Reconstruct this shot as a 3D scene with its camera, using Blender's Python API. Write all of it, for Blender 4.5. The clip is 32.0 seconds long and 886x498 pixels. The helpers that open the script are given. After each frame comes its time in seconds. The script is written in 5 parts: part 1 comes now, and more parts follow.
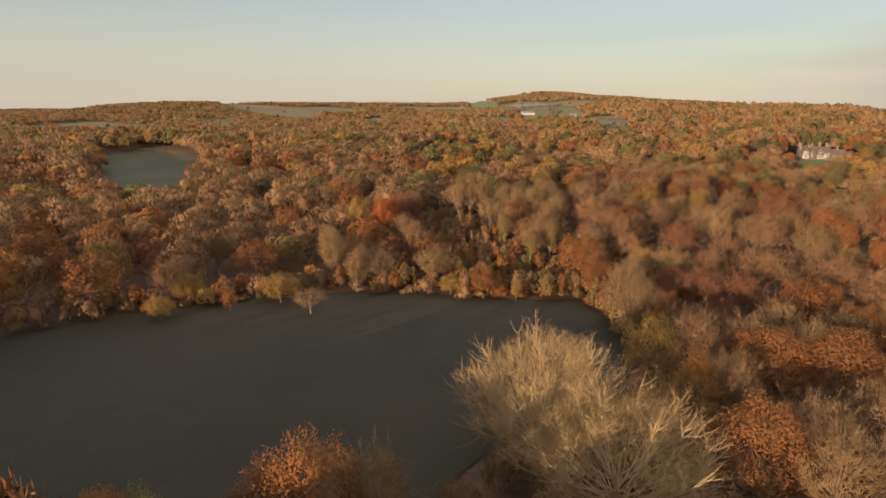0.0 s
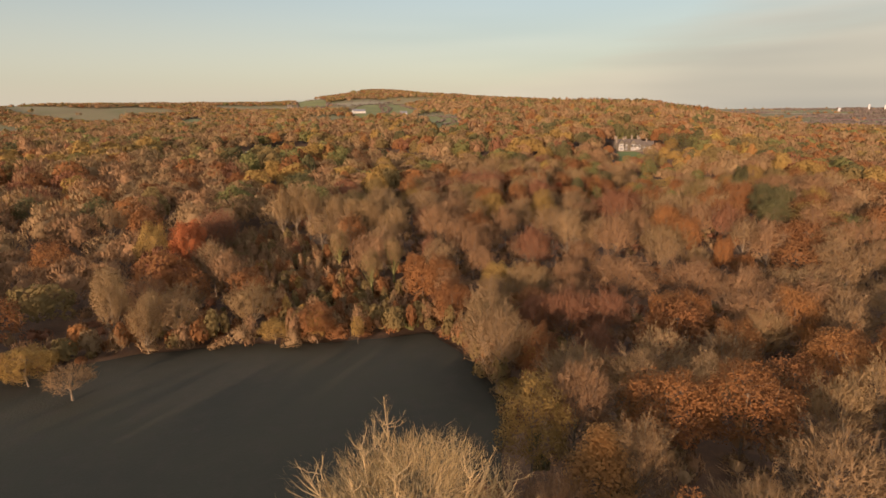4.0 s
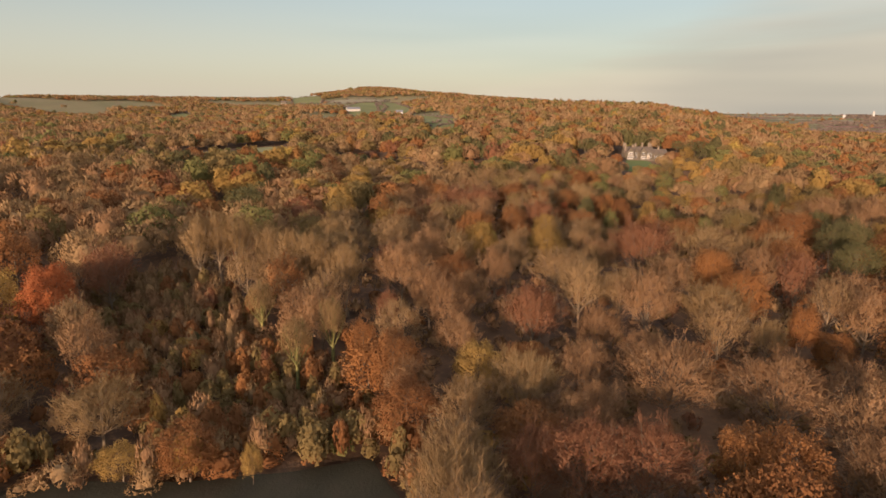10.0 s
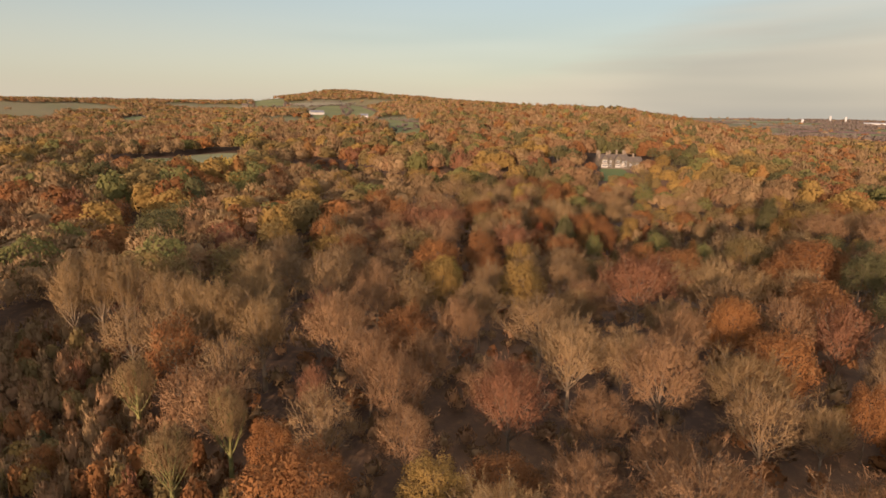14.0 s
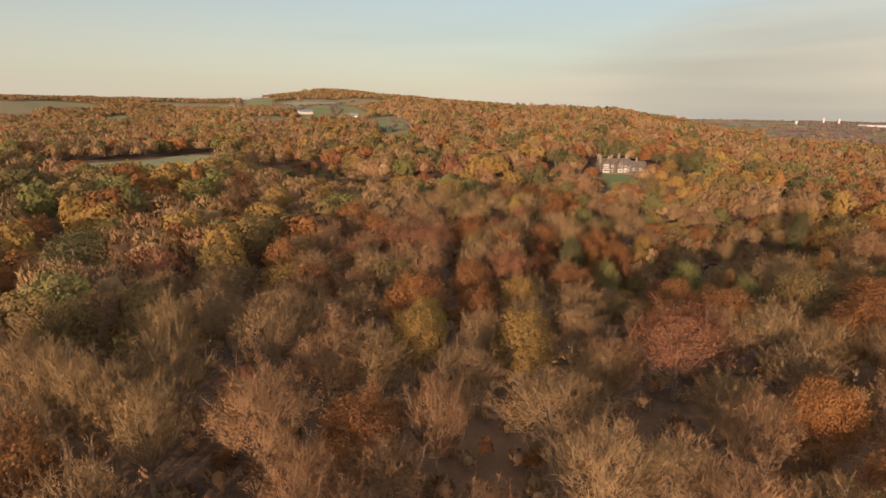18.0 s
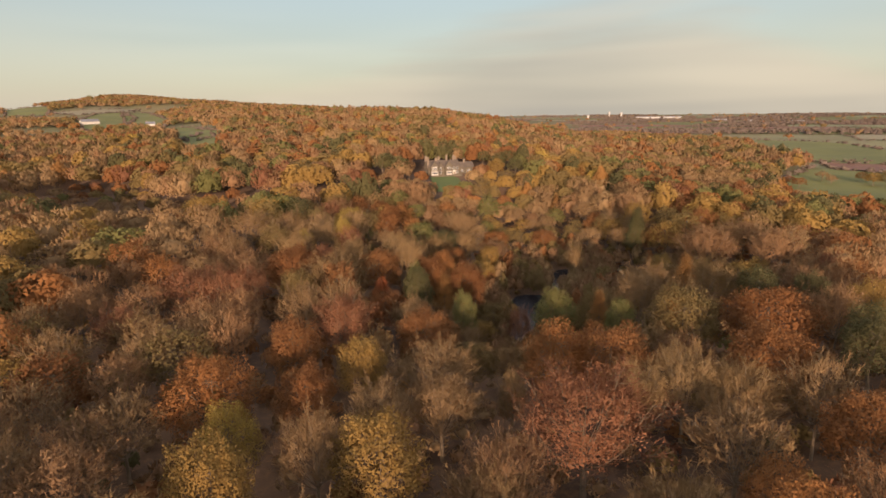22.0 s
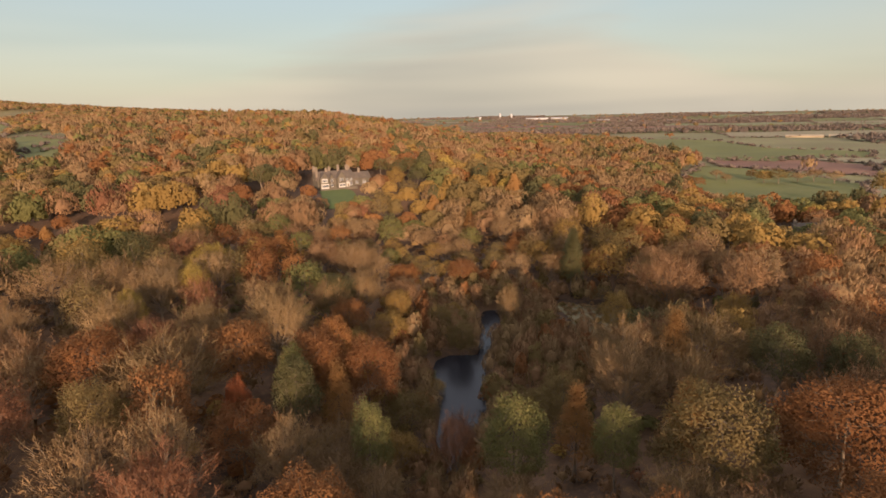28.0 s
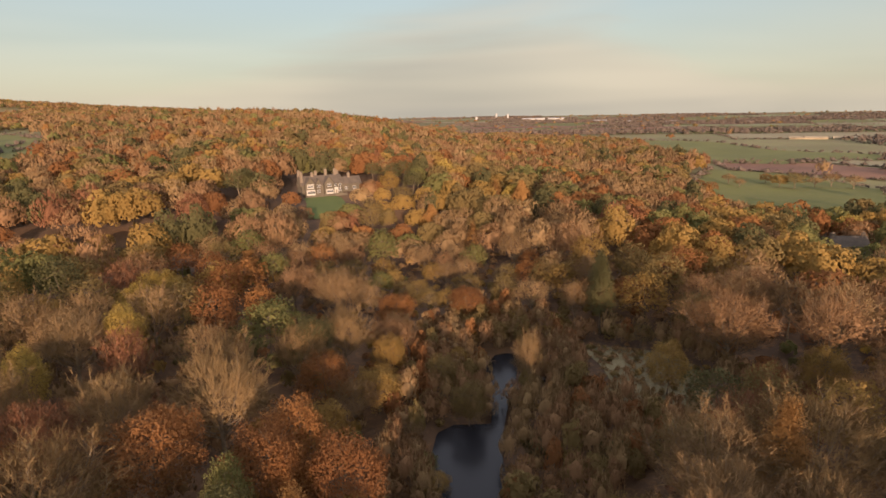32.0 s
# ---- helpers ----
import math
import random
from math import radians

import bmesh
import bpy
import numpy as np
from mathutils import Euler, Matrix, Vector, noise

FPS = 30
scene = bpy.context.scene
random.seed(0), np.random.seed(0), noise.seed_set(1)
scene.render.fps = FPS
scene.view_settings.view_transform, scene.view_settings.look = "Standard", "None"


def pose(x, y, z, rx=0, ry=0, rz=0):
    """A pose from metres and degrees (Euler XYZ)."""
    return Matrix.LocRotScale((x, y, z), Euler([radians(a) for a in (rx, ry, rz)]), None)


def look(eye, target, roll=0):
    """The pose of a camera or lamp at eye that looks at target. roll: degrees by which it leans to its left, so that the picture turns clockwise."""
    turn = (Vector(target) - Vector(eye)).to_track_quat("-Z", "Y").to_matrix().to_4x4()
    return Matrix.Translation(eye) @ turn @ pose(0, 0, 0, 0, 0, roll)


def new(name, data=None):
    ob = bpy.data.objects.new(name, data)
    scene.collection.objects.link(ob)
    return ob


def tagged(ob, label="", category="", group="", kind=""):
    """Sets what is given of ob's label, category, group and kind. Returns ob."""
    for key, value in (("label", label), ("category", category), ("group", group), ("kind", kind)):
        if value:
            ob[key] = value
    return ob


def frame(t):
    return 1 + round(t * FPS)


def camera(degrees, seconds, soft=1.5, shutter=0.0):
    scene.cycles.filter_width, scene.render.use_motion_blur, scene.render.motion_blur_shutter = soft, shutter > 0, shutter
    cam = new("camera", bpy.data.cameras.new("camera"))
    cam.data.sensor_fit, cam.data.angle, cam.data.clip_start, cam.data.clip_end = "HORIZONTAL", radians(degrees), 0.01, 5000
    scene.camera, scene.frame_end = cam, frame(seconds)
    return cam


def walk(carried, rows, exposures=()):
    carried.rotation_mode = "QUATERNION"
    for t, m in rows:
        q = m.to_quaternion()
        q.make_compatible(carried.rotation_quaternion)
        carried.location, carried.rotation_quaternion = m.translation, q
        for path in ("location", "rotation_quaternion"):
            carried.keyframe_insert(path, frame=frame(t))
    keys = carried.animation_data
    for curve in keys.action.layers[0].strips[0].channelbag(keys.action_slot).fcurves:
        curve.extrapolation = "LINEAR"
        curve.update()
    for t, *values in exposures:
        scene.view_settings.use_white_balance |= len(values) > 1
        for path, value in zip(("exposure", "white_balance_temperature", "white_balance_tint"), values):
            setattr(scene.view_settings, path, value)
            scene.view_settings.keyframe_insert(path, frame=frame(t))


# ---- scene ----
cam = camera(74.2, 32.0, soft=1.6)
# seconds, x, y, z, yaw, pitch, roll
PATH = [
    (0, 0.889, -1.41, 48.123, 0.147, -13.383, 0.2),
    (0.5, 0.886, 2.314, 48.044, -3.714, -13.359, -0.225),
    (1, 1.002, 5.999, 48.025, -8.804, -13.354, -0.612),
    (1.5, 1.27, 9.609, 48.137, -12.979, -13.39, -0.875),
    (2, 1.768, 13.201, 48.351, -14.865, -13.46, -0.969),
    (2.5, 2.641, 16.921, 48.497, -15.387, -13.517, -0.926),
    (4.5, 7.226, 32.336, 48.683, -15.702, -13.639, -0.51),
    (5, 8.547, 36.254, 48.748, -15.739, -13.66, -0.403),
    (5.5, 10.058, 40.193, 48.862, -15.767, -13.674, -0.3),
    (6, 11.697, 44.147, 49.007, -15.767, -13.692, -0.2),
    (6.5, 13.474, 48.178, 49.172, -15.767, -13.72, -0.1),
    (7, 15.38, 52.259, 49.303, -15.775, -13.751, -0.006),
    (7.5, 17.35, 56.338, 49.34, -15.804, -13.775, 0.069),
    (8, 19.323, 60.397, 49.339, -15.868, -13.791, 0.131),
    (8.5, 21.254, 64.402, 49.405, -15.953, -13.802, 0.206),
    (9, 23.145, 68.322, 49.538, -16.026, -13.797, 0.3),
    (9.5, 25.052, 72.196, 49.675, -16.018, -13.765, 0.4),
    (10, 26.973, 76.102, 49.789, -15.889, -13.714, 0.5),
    (10.5, 28.841, 80.017, 49.904, -15.945, -13.653, 0.587),
    (11, 30.641, 83.866, 50.064, -16.188, -13.588, 0.619),
    (11.5, 32.41, 87.744, 50.259, -17.103, -13.535, 0.575),
    (12, 34.15, 91.818, 50.383, -18.342, -13.491, 0.55),
    (12.5, 35.789, 95.934, 50.421, -18.742, -13.448, 0.613),
    (13, 37.254, 99.78, 50.556, -18.891, -13.415, 0.662),
    (13.5, 38.61, 103.446, 50.82, -18.929, -13.401, 0.662),
    (14, 40.008, 107.219, 51.019, -18.956, -13.393, 0.709),
    (14.5, 41.537, 111.109, 51.078, -18.984, -13.388, 0.774),
    (16.5, 48.051, 126.734, 51.063, -19.46, -13.373, 0.886),
    (17, 49.805, 130.68, 51.031, -19.581, -13.37, 0.904),
    (17.5, 51.695, 134.685, 50.98, -19.608, -13.374, 0.931),
    (18, 53.6, 138.693, 50.938, -19.674, -13.375, 0.956),
    (18.5, 55.449, 142.655, 50.914, -20.428, -13.35, 0.931),
    (19, 57.248, 146.593, 50.921, -21.796, -13.305, 0.85),
    (19.5, 59.067, 150.541, 50.951, -23.141, -13.258, 0.713),
    (20, 61.013, 154.454, 50.987, -25.17, -13.213, 0.456),
    (20.5, 63.09, 158.309, 51.038, -27.96, -13.18, 0.1),
    (21, 65.169, 162.177, 51.106, -31.004, -13.165, -0.219),
    (21.5, 67.198, 166.089, 51.174, -33.739, -13.158, -0.456),
    (22, 69.276, 169.975, 51.224, -36.482, -13.156, -0.681),
    (22.5, 71.473, 173.77, 51.24, -39.018, -13.154, -0.919),
    (23, 73.771, 177.451, 51.22, -41.086, -13.146, -1.144),
    (23.5, 76.187, 181.022, 51.168, -42.939, -13.141, -1.337),
    (24, 78.766, 184.504, 51.079, -44.771, -13.143, -1.45),
    (24.5, 81.43, 187.899, 50.999, -45.791, -13.147, -1.431),
    (25, 84.069, 191.128, 51.001, -46.206, -13.149, -1.353),
    (25.5, 86.728, 194.12, 51.045, -46.269, -13.143, -1.312),
    (27.5, 97.636, 205.569, 51.123, -46.581, -13.085, -1.266),
    (28, 100.43, 208.446, 51.12, -46.561, -13.065, -1.255),
    (28.5, 103.267, 211.367, 51.124, -46.559, -13.046, -1.238),
    (29, 106.102, 214.338, 51.149, -46.581, -13.045, -1.194),
    (29.5, 108.932, 217.332, 51.171, -46.643, -13.062, -1.125),
    (30, 111.74, 220.295, 51.174, -46.705, -13.087, -1.05),
    (30.5, 114.56, 223.261, 51.127, -46.789, -13.107, -0.981),
    (31, 117.474, 226.314, 51.006, -46.915, -13.11, -0.931),
    (31.5, 120.463, 229.329, 50.872, -47.06, -13.1, -0.931),
    (32, 123.449, 232.146, 50.789, -47.038, -13.087, -1),
]
walk(cam, [(t, pose(x, y, z, 90 + pitch, 0, yaw) @ pose(0, 0, 0, 0, 0, roll)) for t, x, y, z, yaw, pitch, roll in PATH])

# ---- light ----
SUN_HEADING, SUN_HEIGHT = 40.0, 8.2  # the way the light goes, clockwise from +y; its height over the horizon
scene.view_settings.exposure = 0.5
sun_data = bpy.data.lights.new("sun", "SUN")
sun_data.energy, sun_data.angle, sun_data.color = 7.0, radians(0.6), (1.0, 0.695, 0.515)
sun = new("sun", sun_data)
way = Vector((math.sin(radians(SUN_HEADING)), math.cos(radians(SUN_HEADING)), -math.tan(radians(SUN_HEIGHT))))
sun.matrix_world = look((0, 0, 300), Vector((0, 0, 300)) + way)


def nodes_of(tree, kind, **values):
    n = tree.nodes.new(kind)
    for key, value in values.items():
        if key in n.inputs:
            n.inputs[key].default_value = value
    return n


def ramp(tree, factor, stops, smooth=True):
    n = tree.nodes.new("ShaderNodeValToRGB")
    n.color_ramp.interpolation = "EASE" if smooth else "LINEAR"
    while len(n.color_ramp.elements) < len(stops):
        n.color_ramp.elements.new(0.5)
    for e, (at, c) in zip(n.color_ramp.elements, stops):
        e.position, e.color = at, (*c, 1) if len(c) == 3 else c
    tree.links.new(factor, n.inputs["Fac"])
    return n.outputs["Color"]


def maths(tree, op, a, b=None, clamp=False):
    n = tree.nodes.new("ShaderNodeMath")
    n.operation, n.use_clamp = op, clamp
    for i, v in enumerate((a, b)):
        if v is None:
            continue
        if isinstance(v, (int, float)):
            n.inputs[i].default_value = v
        else:
            tree.links.new(v, n.inputs[i])
    return n.outputs[0]


def mix(tree, factor, a, b):
    n = tree.nodes.new("ShaderNodeMix")
    n.data_type = "RGBA"
    for i, v in ((0, factor), (6, a), (7, b)):
        if isinstance(v, (int, float)):
            n.inputs[i].default_value = v
        elif isinstance(v, tuple):
            n.inputs[i].default_value = (*v, 1)
        else:
            tree.links.new(v, n.inputs[i])
    return n.outputs[2]


def noise_at(tree, vector, scale, detail=3.0, rough=0.55, distortion=0.0):
    n = tree.nodes.new("ShaderNodeTexNoise")
    n.inputs["Scale"].default_value, n.inputs["Detail"].default_value = scale, detail
    n.inputs["Roughness"].default_value, n.inputs["Distortion"].default_value = rough, distortion
    if vector is not None:
        tree.links.new(vector, n.inputs["Vector"])
    return n.outputs[0]


def make_world():
    world = bpy.data.worlds.new("sky")
    scene.world = world
    world.use_nodes = True
    t = world.node_tree
    t.nodes.clear()
    sky = t.nodes.new("ShaderNodeTexSky")
    sky.sky_type, sky.sun_disc = "NISHITA", False
    sky.sun_elevation, sky.sun_rotation = radians(SUN_HEIGHT), radians(SUN_HEADING + 180)
    sky.air_density, sky.dust_density, sky.ozone_density = 1.0, 1.2, 1.3
    where = t.nodes.new("ShaderNodeTexCoord").outputs["Generated"]
    parts = t.nodes.new("ShaderNodeSeparateXYZ")
    t.links.new(where, parts.inputs[0])
    # a bank of thin cloud low in the east, its top rising to the south, with streaks drawn out level
    flat = t.nodes.new("ShaderNodeMapping")
    flat.inputs["Rotation"].default_value = (0, 0, radians(-35))
    flat.inputs["Scale"].default_value = (1.0, 1.6, 10.0)
    t.links.new(where, flat.inputs["Vector"])
    streaks = noise_at(t, flat.outputs[0], 1.5, 5, 0.52, 0.5)
    broad = noise_at(t, flat.outputs[0], 0.7, 3, 0.5, 0.3)
    up = parts.outputs[2]
    round_about = maths(t, "ARCTAN2", parts.outputs[0], parts.outputs[1])  # radians clockwise from +y
    rise = nodes_of(t, "ShaderNodeMapRange")
    rise.interpolation_type = "SMOOTHSTEP"
    for key, value in (("From Min", -0.15), ("From Max", 1.0), ("To Min", -0.02), ("To Max", 0.17)):
        rise.inputs[key].default_value = value
    t.links.new(round_about, rise.inputs["Value"])
    drop = nodes_of(t, "ShaderNodeMapRange")
    drop.interpolation_type = "SMOOTHSTEP"
    for key, value in (("From Min", 1.0), ("From Max", 1.5), ("To Min", 0.0), ("To Max", 0.19)):
        drop.inputs[key].default_value = value
    t.links.new(round_about, drop.inputs["Value"])
    top = maths(t, "ADD", maths(t, "SUBTRACT", rise.outputs[0], drop.outputs[0]), maths(t, "MULTIPLY", maths(t, "SUBTRACT", streaks, 0.5), 0.16))
    depth = maths(t, "SUBTRACT", top, up)
    bank = ramp(t, maths(t, "ADD", maths(t, "MULTIPLY", depth, 7.0), 0.35, clamp=True), [(0.0, (0, 0, 0)), (1.0, (1, 1, 1))])
    high = ramp(t, maths(t, "MULTIPLY", streaks, 1.0), [(0.56, (0, 0, 0)), (0.72, (0.5, 0.5, 0.5))])
    overhead_fill = ramp(t, up, [(0.24, (0, 0, 0)), (0.55, (0.85, 0.85, 0.85))])
    mist = ramp(t, up, [(0.0, (0.62, 0.62, 0.62)), (0.05, (0.36, 0.36, 0.36)), (0.20, (0, 0, 0))])
    amount = maths(t, "MAXIMUM", maths(t, "MULTIPLY", bank, 0.86), maths(t, "MAXIMUM", high, mist))
    cloud = mix(t, ramp(t, broad, [(0.32, (0, 0, 0)), (0.57, (1, 1, 1))]), (2.95, 2.7, 2.3), (4.85, 4.15, 3.2))
    veiled = mix(t, 0.42, sky.outputs[0], (4.05, 4.0, 3.85))  # thin high haze
    colour = mix(t, amount, veiled, cloud)
    colour = mix(t, overhead_fill, colour, (7.5, 7.35, 8.3))  # added fill: sky above the view brightened to lift the shadows
    back = nodes_of(t, "ShaderNodeBackground", Strength=0.113)
    t.links.new(colour, back.inputs["Color"])
    out = t.nodes.new("ShaderNodeOutputWorld")
    t.links.new(back.outputs[0], out.inputs["Surface"])


make_world()


# ---- materials ----
def material(name, colour, rough=0.85, bump=None, metal=0.0, specular=0.3):
    """colour: a function of the node tree that returns a colour socket, or a plain colour."""
    m = bpy.data.materials.new(name)
    m.use_nodes = True
    t = m.node_tree
    b = t.nodes["Principled BSDF"]
    b.inputs["Roughness"].default_value, b.inputs["Metallic"].default_value = rough, metal
    b.inputs["Specular IOR Level"].default_value = specular
    if isinstance(colour, tuple):
        b.inputs["Base Color"].default_value = (*colour, 1)
    else:
        t.links.new(colour(t), b.inputs["Base Color"])
    if bump:
        n = t.nodes.new("ShaderNodeBump")
        n.inputs["Distance"].default_value = bump[1]
        t.links.new(noise_at(t, place_of(t), bump[0], 4), n.inputs["Height"])
        t.links.new(n.outputs[0], b.inputs["Normal"])
    return m


def place_of(t):
    return t.nodes.new("ShaderNodeNewGeometry").outputs["Position"]


def foliage(name, dark, mid, light, rough=0.8, through_light=0.46):
    """Leaves or twigs: each tree has its own tone, each leaf varies round it."""
    m = bpy.data.materials.new(name)
    m.use_nodes = True
    t = m.node_tree
    t.nodes.clear()
    tone = t.nodes.new("ShaderNodeAttribute")
    tone.attribute_name = "tone"
    each = t.nodes.new("ShaderNodeObjectInfo").outputs["Random"]
    leaf = t.nodes.new("ShaderNodeNewGeometry").outputs["Random Per Island"]
    spread = maths(t, "FRACT", maths(t, "ADD", tone.outputs["Fac"], maths(t, "MULTIPLY", each, 3.7)))
    # noise in the colour: varied tone, and dark gaps between sprays painted in
    gap_grain = noise_at(t, place_of(t), 1.3, 3, 0.7)
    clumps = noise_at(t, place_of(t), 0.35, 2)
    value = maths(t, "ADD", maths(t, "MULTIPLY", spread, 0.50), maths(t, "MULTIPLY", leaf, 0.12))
    value = maths(t, "ADD", value, maths(t, "ADD", maths(t, "MULTIPLY", gap_grain, 0.32), maths(t, "MULTIPLY", maths(t, "SUBTRACT", clumps, 0.4), 0.3)))
    relief = t.nodes.new("ShaderNodeBump")
    relief.inputs["Distance"].default_value, relief.inputs["Strength"].default_value = 0.3, 0.5
    t.links.new(gap_grain, relief.inputs["Height"])
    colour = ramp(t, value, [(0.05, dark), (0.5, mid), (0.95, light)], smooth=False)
    diffuse = nodes_of(t, "ShaderNodeBsdfDiffuse", Roughness=0.6)
    glow = t.nodes.new("ShaderNodeBsdfTranslucent")
    t.links.new(colour, diffuse.inputs["Color"])
    t.links.new(colour, glow.inputs["Color"])
    t.links.new(relief.outputs[0], diffuse.inputs["Normal"])
    blend = t.nodes.new("ShaderNodeMixShader")
    blend.inputs[0].default_value = through_light
    t.links.new(diffuse.outputs[0], blend.inputs[1])
    t.links.new(glow.outputs[0], blend.inputs[2])
    out = t.nodes.new("ShaderNodeOutputMaterial")
    t.links.new(blend.outputs[0], out.inputs["Surface"])
    return m


def two_scale(a, b, c, large, small):
    def colour(t):
        p = place_of(t)
        big = ramp(t, noise_at(t, p, large, 4), [(0.35, a), (0.65, b)])
        return mix(t, ramp(t, noise_at(t, p, small, 4, 0.7), [(0.45, (0, 0, 0)), (0.75, (0.8, 0.8, 0.8))]), big, c)
    return colour


def land(t):
    """Leaf litter in the woods, rough grass and tilth out on the plain to the east."""
    at = t.nodes.new("ShaderNodeSeparateXYZ")
    t.links.new(place_of(t), at.inputs[0])
    east, along = at.outputs[0], at.outputs[1]

    def rise(v, lo, hi):
        return maths(t, "MULTIPLY", maths(t, "SUBTRACT", v, lo), 1 / (hi - lo), clamp=True)

    side = maths(t, "SUBTRACT", east, maths(t, "MULTIPLY", along, 1.15))
    mask = maths(t, "MULTIPLY", rise(east, 540, 600), rise(side, 120, 260))
    woods = two_scale((0.055, 0.032, 0.018), (0.11, 0.06, 0.028), (0.16, 0.085, 0.035), 0.03, 0.6)(t)
    plain = two_scale((0.13, 0.115, 0.045), (0.17, 0.15, 0.06), (0.15, 0.10, 0.055), 0.006, 0.03)(t)
    rough = two_scale((0.10, 0.088, 0.028), (0.14, 0.108, 0.038), (0.13, 0.08, 0.038), 0.006, 0.03)(t)
    return mix(t, rise(along, 820, 1000), mix(t, mask, woods, plain), rough)


LITTER = material("leaf_litter", land, 0.95, (1.5, 0.12))
# near-black grass: the woods' shade on the meadow is put into its colour
SHADED_GRASS = material("shaded_meadow_grass", two_scale((0.021, 0.0185, 0.0085), (0.029, 0.0245, 0.0105), (0.032, 0.0235, 0.0125), 0.02, 0.35), 0.9, (2.5, 0.08))
PASTURE = material("pasture", two_scale((0.090, 0.090, 0.018), (0.115, 0.111, 0.021), (0.13, 0.11, 0.033), 0.012, 0.2), 0.9)
# darker copy of the pasture, with the far meadow's shade in its colour
SHADED_PASTURE = material("shaded_pasture", two_scale((0.050, 0.047, 0.019), (0.066, 0.061, 0.025), (0.072, 0.060, 0.030), 0.02, 0.3), 0.9)
FROST = material("pale_pasture", two_scale((0.13, 0.125, 0.052), (0.18, 0.168, 0.075), (0.15, 0.145, 0.055), 0.02, 0.2), 0.9)
PLOUGH = material("ploughed_soil", two_scale((0.12, 0.055, 0.032), (0.17, 0.08, 0.045), (0.20, 0.10, 0.06), 0.01, 0.15), 0.95)
STUBBLE = material("stubble", two_scale((0.17, 0.135, 0.072), (0.205, 0.165, 0.088), (0.16, 0.14, 0.066), 0.01, 0.15), 0.95)
HEATH = material("heath", two_scale((0.10, 0.075, 0.035), (0.15, 0.12, 0.06), (0.20, 0.17, 0.10), 0.08, 0.8), 0.95, (2.0, 0.15))
LAWN = material("lawn", two_scale((0.06, 0.078, 0.017), (0.08, 0.098, 0.020), (0.085, 0.088, 0.026), 0.05, 0.7), 0.9)
WATER = material("pond_water", (0.014, 0.014, 0.016), 0.22, (0.35, 0.02), specular=0.14)
BARK = material("bark", two_scale((0.095, 0.07, 0.045), (0.15, 0.11, 0.07), (0.20, 0.15, 0.095), 0.5, 3.0), 0.9, (6.0, 0.03))
PALE_BARK = material("pale_bark", two_scale((0.15, 0.108, 0.064), (0.21, 0.152, 0.092), (0.12, 0.088, 0.055), 0.6, 3.0), 0.85, (6.0, 0.02))
GOLD_BARK = material("golden_bark", two_scale((0.34, 0.235, 0.11), (0.43, 0.30, 0.145), (0.28, 0.19, 0.09), 0.6, 3.0), 0.85, (6.0, 0.02))
IVY_BARK = material("ivy_on_bark", two_scale((0.10, 0.095, 0.028), (0.17, 0.15, 0.045), (0.07, 0.065, 0.024), 0.9, 4.0), 0.8, (5.0, 0.08))
LEAVES = {
    "tan": foliage("bare_twigs_tan", (0.190, 0.120, 0.060), (0.252, 0.161, 0.079), (0.306, 0.203, 0.099), through_light=0.28),
    "willow": foliage("bare_twigs_golden", (0.36, 0.245, 0.112), (0.43, 0.297, 0.135), (0.49, 0.348, 0.163), through_light=0.28),
    "pale": foliage("bare_twigs_pale", (0.205, 0.132, 0.062), (0.256, 0.167, 0.078), (0.306, 0.204, 0.097), through_light=0.28),
    "rusttwig": foliage("twigs_rust", (0.198, 0.113, 0.058), (0.249, 0.144, 0.072), (0.295, 0.175, 0.087), through_light=0.28),
    "redtwig": foliage("twigs_red", (0.168, 0.080, 0.044), (0.211, 0.098, 0.052), (0.253, 0.120, 0.062), through_light=0.28),
    "rust": foliage("leaves_rust", (0.182, 0.084, 0.037), (0.235, 0.109, 0.044), (0.280, 0.138, 0.055)),
    "red": foliage("leaves_red", (0.24, 0.080, 0.036), (0.315, 0.107, 0.044), (0.36, 0.138, 0.054)),
    "orange": foliage("leaves_orange", (0.231, 0.106, 0.042), (0.283, 0.131, 0.049), (0.331, 0.163, 0.059)),
    "gold": foliage("leaves_gold", (0.240, 0.150, 0.050), (0.295, 0.188, 0.060), (0.345, 0.226, 0.073)),
    "yellow": foliage("leaves_yellow", (0.287, 0.195, 0.052), (0.347, 0.241, 0.062), (0.406, 0.292, 0.082)),
    "olive": foliage("leaves_olive", (0.159, 0.113, 0.049), (0.200, 0.143, 0.058), (0.245, 0.175, 0.071)),
    "green": foliage("needles_green", (0.140, 0.130, 0.048), (0.175, 0.160, 0.058), (0.208, 0.190, 0.070)),
    "pine": foliage("needles_dark", (0.095, 0.085, 0.040), (0.120, 0.107, 0.047), (0.146, 0.130, 0.056)),
    # greyed to mauve-brown: the plain's distant haze is mixed into the twig colour
    "hedge": foliage("hazed_hedgerow_twigs", (0.135, 0.105, 0.084), (0.17, 0.132, 0.105), (0.20, 0.155, 0.122), through_light=0.28),
    "larch": foliage("needles_gold", (0.243, 0.127, 0.048), (0.291, 0.155, 0.056), (0.339, 0.187, 0.067)),
}

# ---- ground ----
def sstep(a, b, v):
    t = np.clip((v - a) / (b - a), 0, 1)
    return t * t * (3 - 2 * t)


